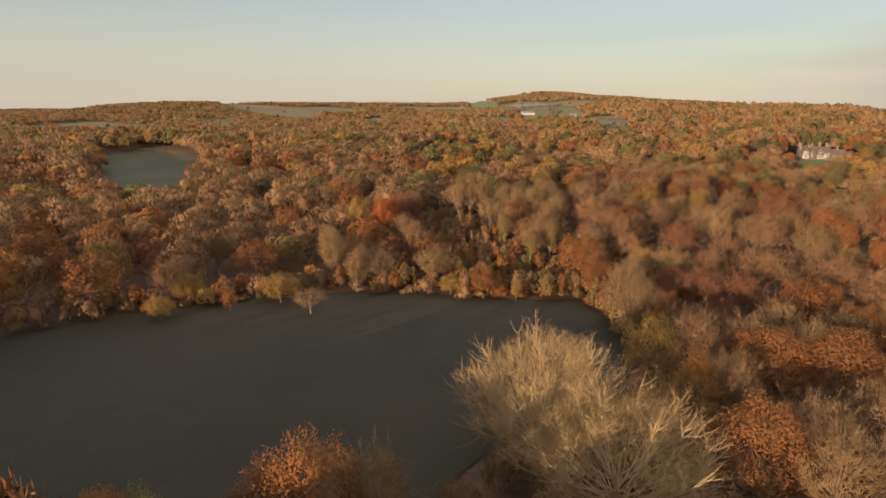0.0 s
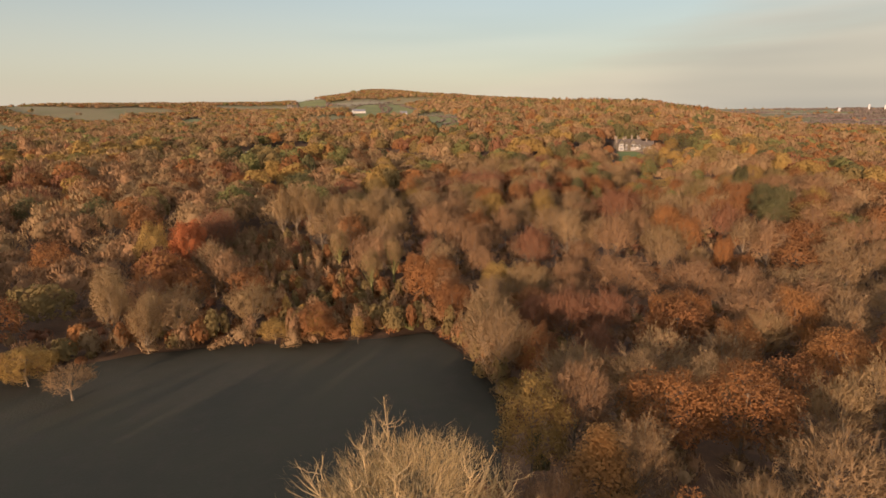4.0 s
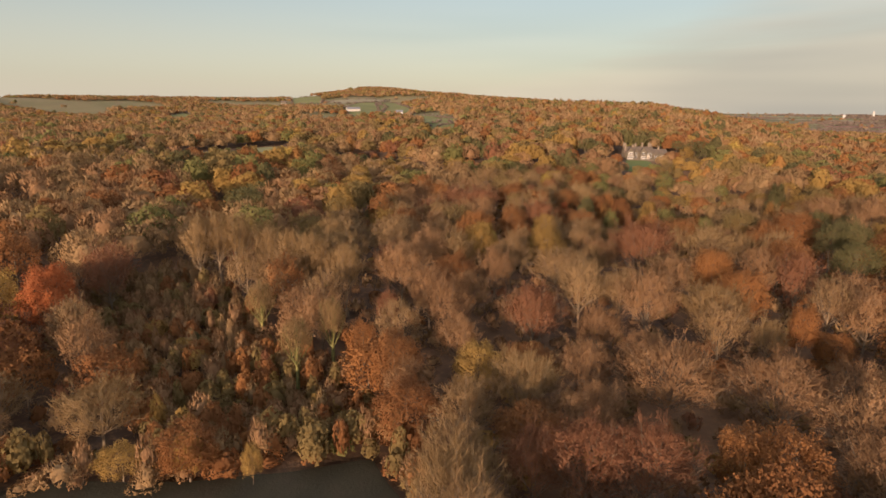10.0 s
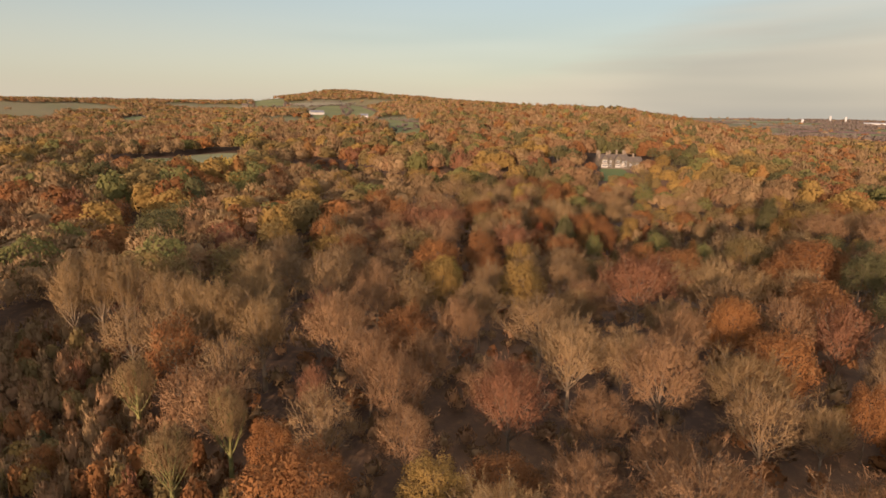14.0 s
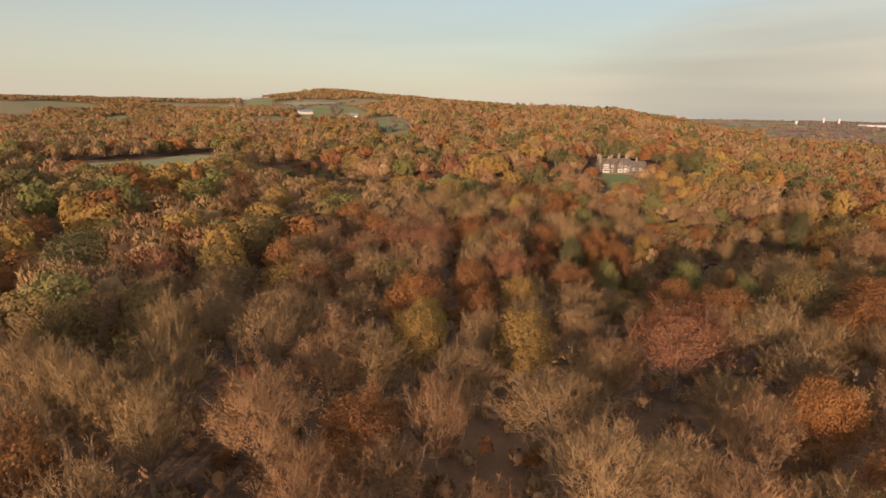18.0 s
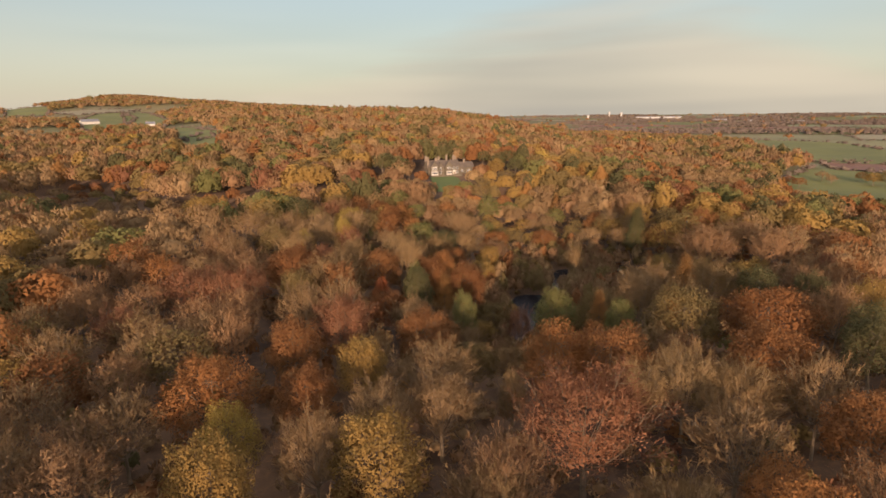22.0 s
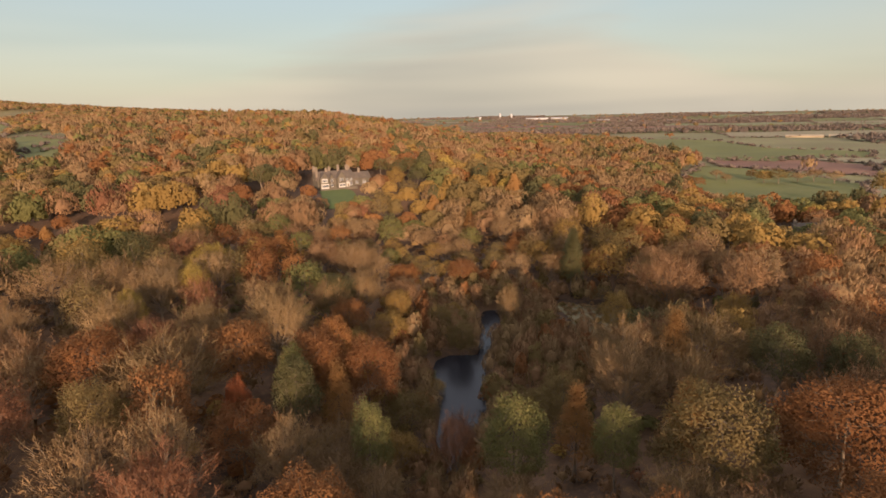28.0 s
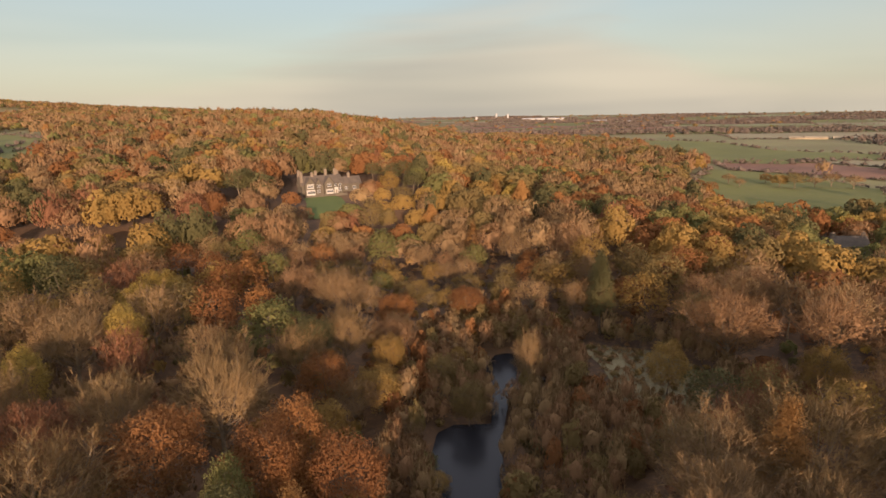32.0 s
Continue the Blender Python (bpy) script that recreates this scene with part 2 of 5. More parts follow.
def ridge(x, y, ax, ay, bx, by, ha, hb, w):
    ux, uy = bx - ax, by - ay
    t = np.clip(((x - ax) * ux + (y - ay) * uy) / (ux * ux + uy * uy), 0, 1)
    d2 = (x - ax - t * ux) ** 2 + (y - ay - t * uy) ** 2
    return (ha + (hb - ha) * t) * np.exp(-d2 / (w * w))


def lie(x, y):
    """The land without its smaller hollows and banks."""
    far = np.hypot(x, y)
    z = -4 - 17 * sstep(30, 280, 0.8 * x - 0.5 * y) + 36 * sstep(700, 5200, far)
    z = z + 5.5 * sstep(0, 70, 0.5 * x + y - 180) * (1 - sstep(70, 260, 0.8 * x - 0.5 * y))
    spine = np.maximum.reduce([
        ridge(x, y, 330, 640, 620, 1150, 12, 41, 240),
        ridge(x, y, 620, 1150, 640, 1800, 41, 62, 420),
        ridge(x, y, 640, 1800, 440, 2550, 62, 98, 330),
        ridge(x, y, 180, 1350, 400, 2450, 12, 84, 330)])
    left = ridge(x, y, -900, 2080, -280, 2450, 52, 50, 430)
    stream = np.maximum(ridge(x, y, 164, 273, 225, 306, 8.5, 9.5, 25), ridge(x, y, 225, 306, 290, 420, 6, 5, 30))
    return z + spine + left - stream + 1.2 * np.sin(x / 47 + 1) * np.sin(y / 39)


def ground(x, y):
    x, y = np.asarray(x, float), np.asarray(y, float)
    hollow = np.maximum.reduce([
        ridge(x, y, 60, 690, 98, 620, 8, 11, 42),
        ridge(x, y, 98, 620, 115, 520, 11, 12, 48),
        ridge(x, y, 115, 520, 130, 475, 12, 11, 46),
        ridge(x, y, 130, 475, 180, 462, 11, 9, 38),
        ridge(x, y, 180, 462, 234, 448, 9, 6, 30)])
    bank = np.maximum(ridge(x, y, -330, 615, -110, 525, 11, 9, 50), ridge(x, y, -90, 365, 15, 412, 8, 9, 45))
    dell = ridge(x, y, 225, 295, 285, 400, 6.5, 6, 60)  # the pond's valley, no lower than its shore
    z = lie(x, y) + bank - hollow
    return np.maximum(z - dell, np.minimum(z, -5.2))


def mesh_of(name, verts, faces, mat, tone=None, smooth=False, normals=None):
    """A mesh from arrays: verts n x 3, faces m x k."""
    verts, faces = np.asarray(verts, np.float32), np.asarray(faces, np.int32)
    if normals is not None:  # every spray turned so that its face and its rounded normal agree
        normals = np.asarray(normals, np.float32)
        p = verts[faces]
        wrong = (np.cross(p[:, 1] - p[:, 0], p[:, 2] - p[:, 0]) * normals[faces].mean(1)).sum(1) < 0
        faces = np.where(wrong[:, None], faces[:, ::-1], faces)
    me = bpy.data.meshes.new(name)
    k = faces.shape[1]
    me.vertices.add(len(verts)), me.loops.add(faces.size), me.polygons.add(len(faces))
    me.vertices.foreach_set("co", verts.ravel())
    me.loops.foreach_set("vertex_index", np.ascontiguousarray(faces, np.int32).ravel())
    me.polygons.foreach_set("loop_start", np.arange(0, faces.size, k, dtype=np.int32))
    if smooth:
        me.polygons.foreach_set("use_smooth", np.ones(len(faces), bool))
    if tone is not None:
        me.attributes.new("tone", "FLOAT", "FACE").data.foreach_set("value", np.asarray(tone, np.float32))
    me.update(calc_edges=True)
    if normals is not None:
        me.attributes.new("custom_normal", "FLOAT_VECTOR", "POINT").data.foreach_set("vector", normals.ravel())
    me.materials.append(mat)
    return me


def grid_faces(n, m):
    i = (np.arange(n - 1)[:, None] * m + np.arange(m - 1)).ravel()
    return np.stack([i, i + m, i + m + 1, i + 1], 1)


def axis(stops):
    return np.unique(np.concatenate([np.arange(a, b, s) for a, b, s in stops]))


def build_ground():
    xs = axis([(-4900, -700, 140), (-700, -160, 30), (-160, 420, 6), (420, 1000, 20), (1000, 5001, 100)])
    ys = axis([(-1500, -100, 140), (-100, 420, 6), (420, 900, 16), (900, 2900, 50), (2900, 5001, 150)])
    gx, gy = np.meshgrid(xs, ys, indexing="ij")
    far = np.hypot(gx, gy)
    pull = np.minimum(1, 4880 / np.maximum(far, 1))  # a round rim at the horizon
    gx, gy = gx * pull, gy * pull
    me = mesh_of("ground", np.stack([gx, gy, ground(gx, gy)], -1).reshape(-1, 3), grid_faces(len(xs), len(ys))[:, ::-1], LITTER, smooth=True)
    tagged(new("ground", me), "brown leaf-littered woodland floor rising to wooded hills", "ground", kind="structure")


build_ground()


def inside(x, y, corners):
    hit = np.zeros(np.shape(x), bool)
    for (ax, ay), (bx, by) in zip(corners, corners[1:] + corners[:1]):
        with np.errstate(divide="ignore", invalid="ignore"):
            hit ^= ((ay > y) != (by > y)) & (x < (bx - ax) * (y - ay) / (by - ay) + ax)
    return hit


CLEARED = []


EDGED = []


def patch(name, corners, mat, label, category, lift=0.25, step=6.0, level=None, soft=4.0):
    """A piece of open land laid on the ground, with an uneven edge; no trees stand on it."""
    c = np.array(corners, float)
    lo, hi = c.min(0) - soft, c.max(0) + soft
    n, m = (np.ceil((hi - lo) / step).astype(int) + 2)
    gx, gy = np.meshgrid(np.linspace(lo[0], hi[0], n), np.linspace(lo[1], hi[1], m), indexing="ij")
    wx, wy = gx + soft * np.sin(gy / 9 + gx / 14), gy + soft * np.sin(gx / 8 - gy / 17 + 2)
    keep_v = inside(wx, wy, [tuple(p) for p in corners])
    f = grid_faces(n, m)[:, ::-1]
    f = f[keep_v.ravel()[f].sum(1) >= 3]
    sides = np.sort(np.concatenate([f[:, [i, (i + 1) % 4]] for i in range(4)]), axis=1)
    pairs, times = np.unique(sides, axis=0, return_counts=True)
    rim = np.unique(pairs[times == 1])
    at = np.stack([wx.ravel()[rim], wy.ravel()[rim]], 1)
    a, e = c, np.roll(c, -1, 0) - c
    t = np.clip((((at[:, None] - a) * e).sum(2)) / (e * e).sum(1), 0, 1)
    near = a + e * t[..., None]
    gap = np.linalg.norm(near - at[:, None], axis=2)
    pick = gap.argmin(1)
    shift = near[np.arange(len(rim)), pick] - at
    shift *= np.minimum(1, 1.2 * step / np.maximum(np.linalg.norm(shift, axis=1), 1e-6))[:, None]
    flat_x, flat_y = gx.ravel(), gy.ravel()
    flat_x[rim] += shift[:, 0]
    flat_y[rim] += shift[:, 1]
    gx, gy = flat_x.reshape(n, m), flat_y.reshape(n, m)
    z = ground(gx, gy) + lift if level is None else np.full(gx.shape, level)
    used = np.unique(f)
    index = np.zeros(n * m, int)
    index[used] = np.arange(len(used))
    me = mesh_of(name, np.stack([gx, gy, z], -1).reshape(-1, 3)[used], index[f], mat, smooth=True)
    CLEARED.append([tuple(p) for p in corners])
    if name in ("pasture", "plough_land", "stubble_field", "hill_pasture"):
        EDGED.append([tuple(p) for p in corners])
    return tagged(new(name, me), label, category, kind="structure")


patch("meadow", [(-101, 128), (-78, 144), (-50, 154), (-28, 166), (3, 160), (21, 161), (41, 157), (43, 135), (42, 112), (34, 96), (22, 88), (9, 78), (1, 64), (-12, 54), (-35, 45), (-60, 42), (-88, 55), (-112, 92)], SHADED_GRASS, "dark green meadow in the shade of the woods", "meadow", step=1.3, soft=2.0)
patch("pond", [(161, 268), (167, 276), (176, 283), (183, 290), (188, 296), (193, 300), (197, 299), (202, 293), (213, 302), (219, 308), (228, 312), (233, 312), (229, 300), (224, 296), (217, 297), (210, 295), (198, 287), (185, 277), (173, 268), (164, 265)], WATER, "still dark pond reflecting the sky", "pond", step=1.0, level=-6.0, soft=1.2)
patch("lawn", [(277, 462), (296, 490), (306, 487), (315, 484), (298, 460), (284, 454)], LAWN, "mown green lawn in front of the house", "lawn", step=3.0, soft=1.5)
patch("hill_pasture", [(88, 2404), (173, 2340), (203, 2287), (170, 1906), (87, 2012)], PASTURE, "green pasture below the hilltop wood", "field", step=14.0, lift=0.8, soft=8)
patch("hill_pasture", [(202, 1682), (274, 1897), (329, 1931), (334, 1748), (237, 1355), (195, 1393)], PASTURE, "green hillside pasture by a white farmhouse", "field", step=14.0, lift=0.8, soft=8)
patch("hill_pasture", [(330, 1897), (398, 1930), (367, 1530), (272, 1213), (246, 1303)], PASTURE, "green hillside pasture", "field", step=14.0, lift=0.8, soft=8)
patch("hill_pasture", [(-242, 1793), (-206, 1887), (-176, 1803), (-160, 1540), (-199, 1567)], PASTURE, "small green pasture among trees", "field", step=14.0, lift=0.8, soft=8)
patch("hill_pasture", [(249, 981), (294, 1034), (307, 983), (213, 692), (197, 723)], PASTURE, "green clearing on the wooded slope", "field", step=14.0, lift=0.8, soft=8)
patch("hill_pasture", [(268, 1273), (330, 1246), (335, 1027), (255, 951)], PASTURE, "green pasture among hedges", "field", step=14.0, lift=0.8, soft=8)
patch("hill_pasture", [(170, 2018), (272, 2012), (416, 2021), (329, 1931), (221, 1857)], STUBBLE, "pale field under the hill", "field", step=14.0, lift=0.8, soft=8)
patch("far_meadow", [(-320, 555), (-279, 563), (-214, 514), (-143, 340), (-142, 297), (-165, 298), (-194, 327)], SHADED_PASTURE, "green meadow in a gap of the woods, coloured as if shaded", "meadow", step=8.0, soft=5)
patch("pale_meadow", [(-230, 640), (-45, 704), (0, 753), (36, 757), (43, 525), (20, 482), (-2, 493), (-60, 570), (-200, 565)], FROST, "pale frosty meadow before a wood", "meadow", step=8.0, soft=5)
patch("heath", [(244, 302), (250, 287), (245, 270), (231, 259), (219, 266), (222, 282)], HEATH, "brown heather clearing beside the pond", "heath", step=2.5, soft=3)
patch("pasture", [(610, 418), (843, 471), (832, 424), (829, 384), (797, 338), (754, 294), (578, 264), (520, 304), (518, 347)], PASTURE, "bright green pasture beside the wood", "field", step=10.0, lift=0.5, soft=5)
patch("plough_land", [(833, 442), (909, 491), (977, 464), (1000, 410), (942, 316), (800, 278), (831, 303), (843, 377)], PLOUGH, "red-brown ploughed field", "field", step=10.0, lift=0.7, soft=3)
patch("pasture", [(1139, 701), (1392, 826), (1402, 729), (1354, 610), (1211, 512), (1201, 392), (1163, 341), (1096, 333), (964, 416), (914, 494), (902, 548)], PASTURE, "green pasture beyond the wood", "field", step=20.0, lift=1.0, soft=6)
patch("stubble_field", [(1000, 410), (978, 324), (916, 288), (1061, 305), (1061, 370)], STUBBLE, "pale stubble field", "field", step=20.0, lift=1.0, soft=6)
patch("clearing", [(398, 660), (432, 706), (444, 696), (424, 650)], PASTURE, "small green clearing among the trees", "clearing", step=8.0, lift=0.5, soft=3)


# ---- trees ----
rng = np.random.default_rng(7)


def unit(v):
    return v / np.maximum(np.linalg.norm(v, axis=-1, keepdims=True), 1e-9)


def prisms(a, b, ra, rb, sides=4):
    """Tapered stems from a to b (n x 3), as vertices and triangles."""
    n = len(a)
    d = unit(b - a)
    u = unit(np.cross(d, np.where(np.abs(d[:, 2:]) > 0.9, [[1.0, 0, 0]], [[0, 0, 1.0]])))
    w = np.cross(d, u)
    ang = np.arange(sides) * 2 * np.pi / sides
    ring = u[:, None] * np.cos(ang)[None, :, None] + w[:, None] * np.sin(ang)[None, :, None]
    v = np.concatenate([a[:, None] + ring * ra[:, None, None], b[:, None] + ring * rb[:, None, None]], 1)
    k = np.arange(sides)
    j = (k + 1) % sides
    f = np.concatenate([np.stack([k, j, j + sides], 1), np.stack([k, j + sides, k + sides], 1)])
    return v.reshape(-1, 3), (f[None] + (np.arange(n) * 2 * sides)[:, None, None]).reshape(-1, 3)


def slivers(p, d, length, width, r, facing=None):
    """One thin triangle from each p along d, its face turned to the outside of the crown where that is given."""
    side = unit(np.cross(d, r.normal(size=p.shape) if facing is None else facing * 2.0 + r.normal(size=p.shape)))
    v = np.stack([p - side * width[:, None], p + side * width[:, None], p + d * length[:, None]], 1)
    rounded = np.repeat(unit(np.cross(side, d) * 0.5 + 1e-6 if facing is None else unit(facing) + r.normal(0, 0.18, p.shape)), 3, 0)
    return v.reshape(-1, 3), np.arange(3 * len(p)).reshape(-1, 3), rounded


def flakes(p, size, r, facing=None):
    """One leaf spray at each p: a ragged triangle."""
    n = unit(r.normal(size=p.shape) + (0 if facing is None else facing * 2.0))
    u = unit(np.cross(n, r.normal(size=p.shape)))
    w = np.cross(n, u)
    s = size[:, None]
    v = np.stack([p - u * s * 0.6 - w * s * 0.35, p + u * s * 0.6 - w * s * r.uniform(0.1, 0.5, (len(p), 1)), p + w * s * 0.75 + u * s * r.uniform(-0.4, 0.4, (len(p), 1))], 1)
    rounded = np.repeat(n if facing is None else unit(unit(facing) + r.normal(0, 0.15, p.shape)), 3, 0)
    return v.reshape(-1, 3), np.arange(3 * len(p)).reshape(-1, 3), rounded


def joined(*pieces):
    """Vertices, faces and rounded normals of all pieces in one (no normals where a piece has none)."""
    vs, fs, ns, k = [], [], [], 0
    for v, f, *n in pieces:
        vs.append(v), fs.append(f + k), ns.extend(n)
        k += len(v)
    return np.concatenate(vs), np.concatenate(fs), np.concatenate(ns) if len(ns) == len(vs) else None


def sphere(level):
    """A unit sphere of triangles."""
    g = (1 + 5 ** 0.5) / 2
    v = np.array([(a, b * g, 0) for a in (-1, 1) for b in (-1, 1)] + [(0, a, b * g) for a in (-1, 1) for b in (-1, 1)] + [(b * g, 0, a) for a in (-1, 1) for b in (-1, 1)], float)
    f = [(i, j, k) for i in range(12) for j in range(i + 1, 12) for k in range(j + 1, 12) if max(np.linalg.norm(v[i] - v[j]), np.linalg.norm(v[j] - v[k]), np.linalg.norm(v[i] - v[k])) < 2.1]
    v /= np.linalg.norm(v[0])
    f = [t if np.dot(np.cross(v[t[1]] - v[t[0]], v[t[2]] - v[t[0]]), v[t[0]]) > 0 else t[::-1] for t in f]
    v = [tuple(p) for p in v]
    for _ in range(level):
        middle, split = {}, []

        def between(i, j):
            key = min(i, j), max(i, j)
            if key not in middle:
                m = (np.array(v[i]) + np.array(v[j])) / 2
                v.append(tuple(m / np.linalg.norm(m)))
                middle[key] = len(v) - 1
            return middle[key]

        for i, j, k in f:
            x, y, z = between(i, j), between(j, k), between(k, i)
            split += [(i, x, z), (j, y, x), (k, z, y), (x, y, z)]
        f = split
    return np.array(v), np.array(f)


SPHERES = [sphere(0), sphere(1), sphere(2), sphere(3)]


def normals_of(v, f):
    """Rounded normals of a closed mesh."""
    n = np.cross(v[f[:, 1]] - v[f[:, 0]], v[f[:, 2]] - v[f[:, 0]])
    out = np.zeros_like(v)
    for k in range(3):
        np.add.at(out, f[:, k], n)
    return unit(out)


def dome(level, r, lumps, amount=0.30, low=-0.42):
    """The leafy outside of a crown of radius 1: a dome of lobes with creases between them, open below."""
    v, f = SPHERES[level]
    f = f[v[f][:, :, 2].mean(1) > low]
    way = unit(shell(lumps, r, low) + r.normal(0, 0.12, (lumps, 3)))
    size = r.uniform(0.45, 1.0, lumps)
    close = np.arccos(np.clip(v @ way.T, -1, 1)) / (2.0 / np.sqrt(lumps))
    swell = (size * np.maximum(0, 1 - close ** 2)).max(1)
    w = v * (0.70 + amount * swell + r.normal(0, 0.025, len(v)))[:, None]
    w[:, :2] *= r.uniform(0.85, 1.15, 2)
    return w, f, normals_of(w, f)


def canopy(r, count, lumps, depth=(0.78, 1.02), amount=0.34, low=-0.42, level=3):
    """Places and outward directions, spread over the lobes of a crown of radius 1."""
    v, f, n = dome(level, r, lumps, amount, low)
    t = v[f]
    area = np.linalg.norm(np.cross(t[:, 1] - t[:, 0], t[:, 2] - t[:, 0]), axis=1)
    k = r.choice(len(f), count, p=area / area.sum())
    a, c = r.random((2, count, 1))
    flip = a + c > 1
    a, c = np.where(flip, 1 - a, a), np.where(flip, 1 - c, c)
    p = t[k, 0] + (t[k, 1] - t[k, 0]) * a + (t[k, 2] - t[k, 0]) * c
    return p * r.uniform(*depth, (count, 1)), unit(n[f[k]].mean(1) + unit(p) * 0.4)


def shell(n, r, low=-0.35):
    """n directions spread evenly over a crown."""
    z = np.linspace(low, 0.98, n) + r.normal(0, 0.05, n)
    z = np.clip(z, -0.9, 0.99)
    a = np.arange(n) * 2.39996 + r.normal(0, 0.25, n)
    s = np.sqrt(1 - z * z)
    return np.stack([s * np.cos(a), s * np.sin(a), z], 1)


def skeleton_of(r, shape, fine, waist, low):
    """Nodes of a tree of height 1 and crown radius 1 (scaled later): trunk foot, then rings of nodes, each grown from its nearest elder."""
    base, top = shape  # crown from base to top, in heights
    mid, half = (base + top) / 2, (top - base) / 2
    def at(dirs, reach):
        rough = reach * (1 + r.normal(0, 0.07, len(dirs)))
        return np.stack([dirs[:, 0] * rough, dirs[:, 1] * rough, mid + dirs[:, 2] * half * rough], 1)
    fork = np.array([[0, 0, base * waist], [r.normal(0, 0.04), r.normal(0, 0.04), base + half * 0.45], [r.normal(0, 0.05), r.normal(0, 0.05), mid + half * 0.35]])
    first = at(shell(9, r, max(low, -0.45)), 0.45)
    second = at(shell(34 if fine < 300 else 70, r, low), 0.74)
    third = at(shell(fine, r, low), 0.95)
    return fork, first, second, third


def nearest(a, b, lift=0.15):
    """For each of a, the index of the b that it grows from (below it, if may be)."""
    d = a[:, None] - b[None]
    cost = np.linalg.norm(d, axis=2) + np.maximum(0, -d[..., 2]) * 3 * lift
    return cost.argmin(1)


def bare_tree(style, r, hi):
    """A bare crown: limbs curving up and out from the trunk, side branches along them, twigs along those."""
    H, R = style["size"]
    base, top = style["crown"]
    girth = style.get("girth", 0.016) * H
    n = style.get("limbs", 20)
    side_n = style.get("sides", 12)
    way = shell(n, r, style.get("low", -0.3))
    reach = 0.82 * (1 + r.normal(0, 0.07, n))
    mid, half = (base + top) / 2 * H, (top - base) / 2 * H
    tip = np.stack([way[:, 0] * R * reach, way[:, 1] * R * reach, mid + way[:, 2] * half * reach], 1)
    bend = r.normal(0, 0.012, 2) * H
    fork = max(base, 0.08) * H
    axis_top = fork + half * 0.9
    start_z = fork * 0.8 + (axis_top - fork) * r.uniform(0.0, 0.75, n) * np.clip((tip[:, 2] - fork) / (top * H - fork), 0.05, 1)
    start = np.stack([bend[0] * start_z / axis_top, bend[1] * start_z / axis_top, start_z], 1)
    sweep = style.get("sweep", 0.62)
    knee = np.stack([tip[:, 0] * sweep, tip[:, 1] * sweep, start_z + (tip[:, 2] - start_z) * 0.42], 1) + r.normal(0, 0.03 * R, (n, 3))

    def limb(i, t):
        t = t[:, None]
        return start[i] * (1 - t) ** 2 + knee[i] * 2 * t * (1 - t) + tip[i] * t * t

    trunk = np.array([[0, 0, 0], [bend[0] * 0.4, bend[1] * 0.4, fork * 0.6], [bend[0] * fork / axis_top, bend[1] * fork / axis_top, fork], [bend[0], bend[1], axis_top]])
    rad = girth * np.array([1.25, 0.95, 0.8, 0.3])
    pieces = [prisms(trunk[:-1], trunk[1:], rad[:-1], rad[1:], 7 if hi else 5)]
    steps = 5 if hi else 3
    thick = girth * style.get("limb", 0.30)
    for k in range(steps):
        i = np.arange(n)
        t0, t1 = np.full(n, k / steps), np.full(n, (k + 1) / steps)
        w0, w1 = thick * (1 - 0.78 * k / steps), thick * (1 - 0.78 * (k + 1) / steps)
        pieces.append(prisms(limb(i, t0), limb(i, t1), np.full(n, w0), np.full(n, w1), 4 if hi else 3))
    # side branches
    i = np.repeat(np.arange(n), side_n)
    t = r.uniform(0.22, 1.0, len(i)) ** 0.75
    p0 = limb(i, t)
    along = unit(limb(i, np.minimum(t + 0.05, 1.05)) - limb(i, t - 0.05))
    out = unit((p0 - np.array([0, 0, fork])) / np.array([1, 1, 1.1]))
    d = unit(along * 0.6 + out * 0.3 + r.normal(0, 0.6, p0.shape) + np.array([0, 0, style["rise"] * 0.5]))
    length = r.uniform(0.20, 0.34, len(i)) * R * style.get("spread", 1.0)
    p1 = p0 + d * length[:, None] * 0.55
    d1 = unit(d + np.array([0, 0, 0.25 + style["rise"] * 0.3]) + out * 0.15)
    p2 = p1 + d1 * length[:, None] * 0.5
    g = np.full(len(i), thick * 0.26 * style.get("bough", 1.0))
    pieces += [prisms(p0, p1, g, g * 0.7, 3), prisms(p1, p2, g * 0.7, g * 0.3, 3)]
    stem = joined(*pieces)
    # twigs
    each = style["twigs"] if hi else style["twigs"] // 2
    k = np.repeat(np.arange(len(i)), each)
    u = r.uniform(0.1, 1.0, (len(k), 1))
    p = np.where(u < 0.5, p0[k] + (p1 - p0)[k] * u * 2, p1[k] + (p2 - p1)[k] * (u * 2 - 1))
    face = unit(unit(p - np.array([0, 0, mid - 0.4 * half])) * np.array([1, 1, 0.45]) + r.normal(0, 0.2, p.shape))
    aim = unit(d1[k] * 0.8 + out[k] * 0.3 + r.normal(0, 0.42, p.shape) + np.array([0, 0, style["rise"] * 0.35]))
    size = r.uniform(0.10, 0.21, len(k)) * R * style["reach"]
    fat = (1.0 if hi else 1.8) * style.get("thick", 1.0)
    crown = [slivers(p, aim, size, r.uniform(0.014, 0.030, len(k)) * fat, r, face)]
    k2 = r.integers(0, len(k), int(len(k) * 0.8))
    q = p[k2] + aim[k2] * (size[k2] * r.uniform(0.3, 0.8, len(k2)))[:, None]
    crown.append(slivers(q, unit(aim[k2] + r.normal(0, 0.45, q.shape)), size[k2] * r.uniform(0.45, 0.8, len(k2)), r.uniform(0.011, 0.024, len(k2)) * fat, r, face[k2]))
    # the outside of the crown, a close dome of fine twigs in lobes
    count = style.get("outer", 4200) if hi else 1700
    p, face = canopy(r, count, style.get("lobes", 18), (0.66, 0.98), 0.30, style.get("low", -0.5))
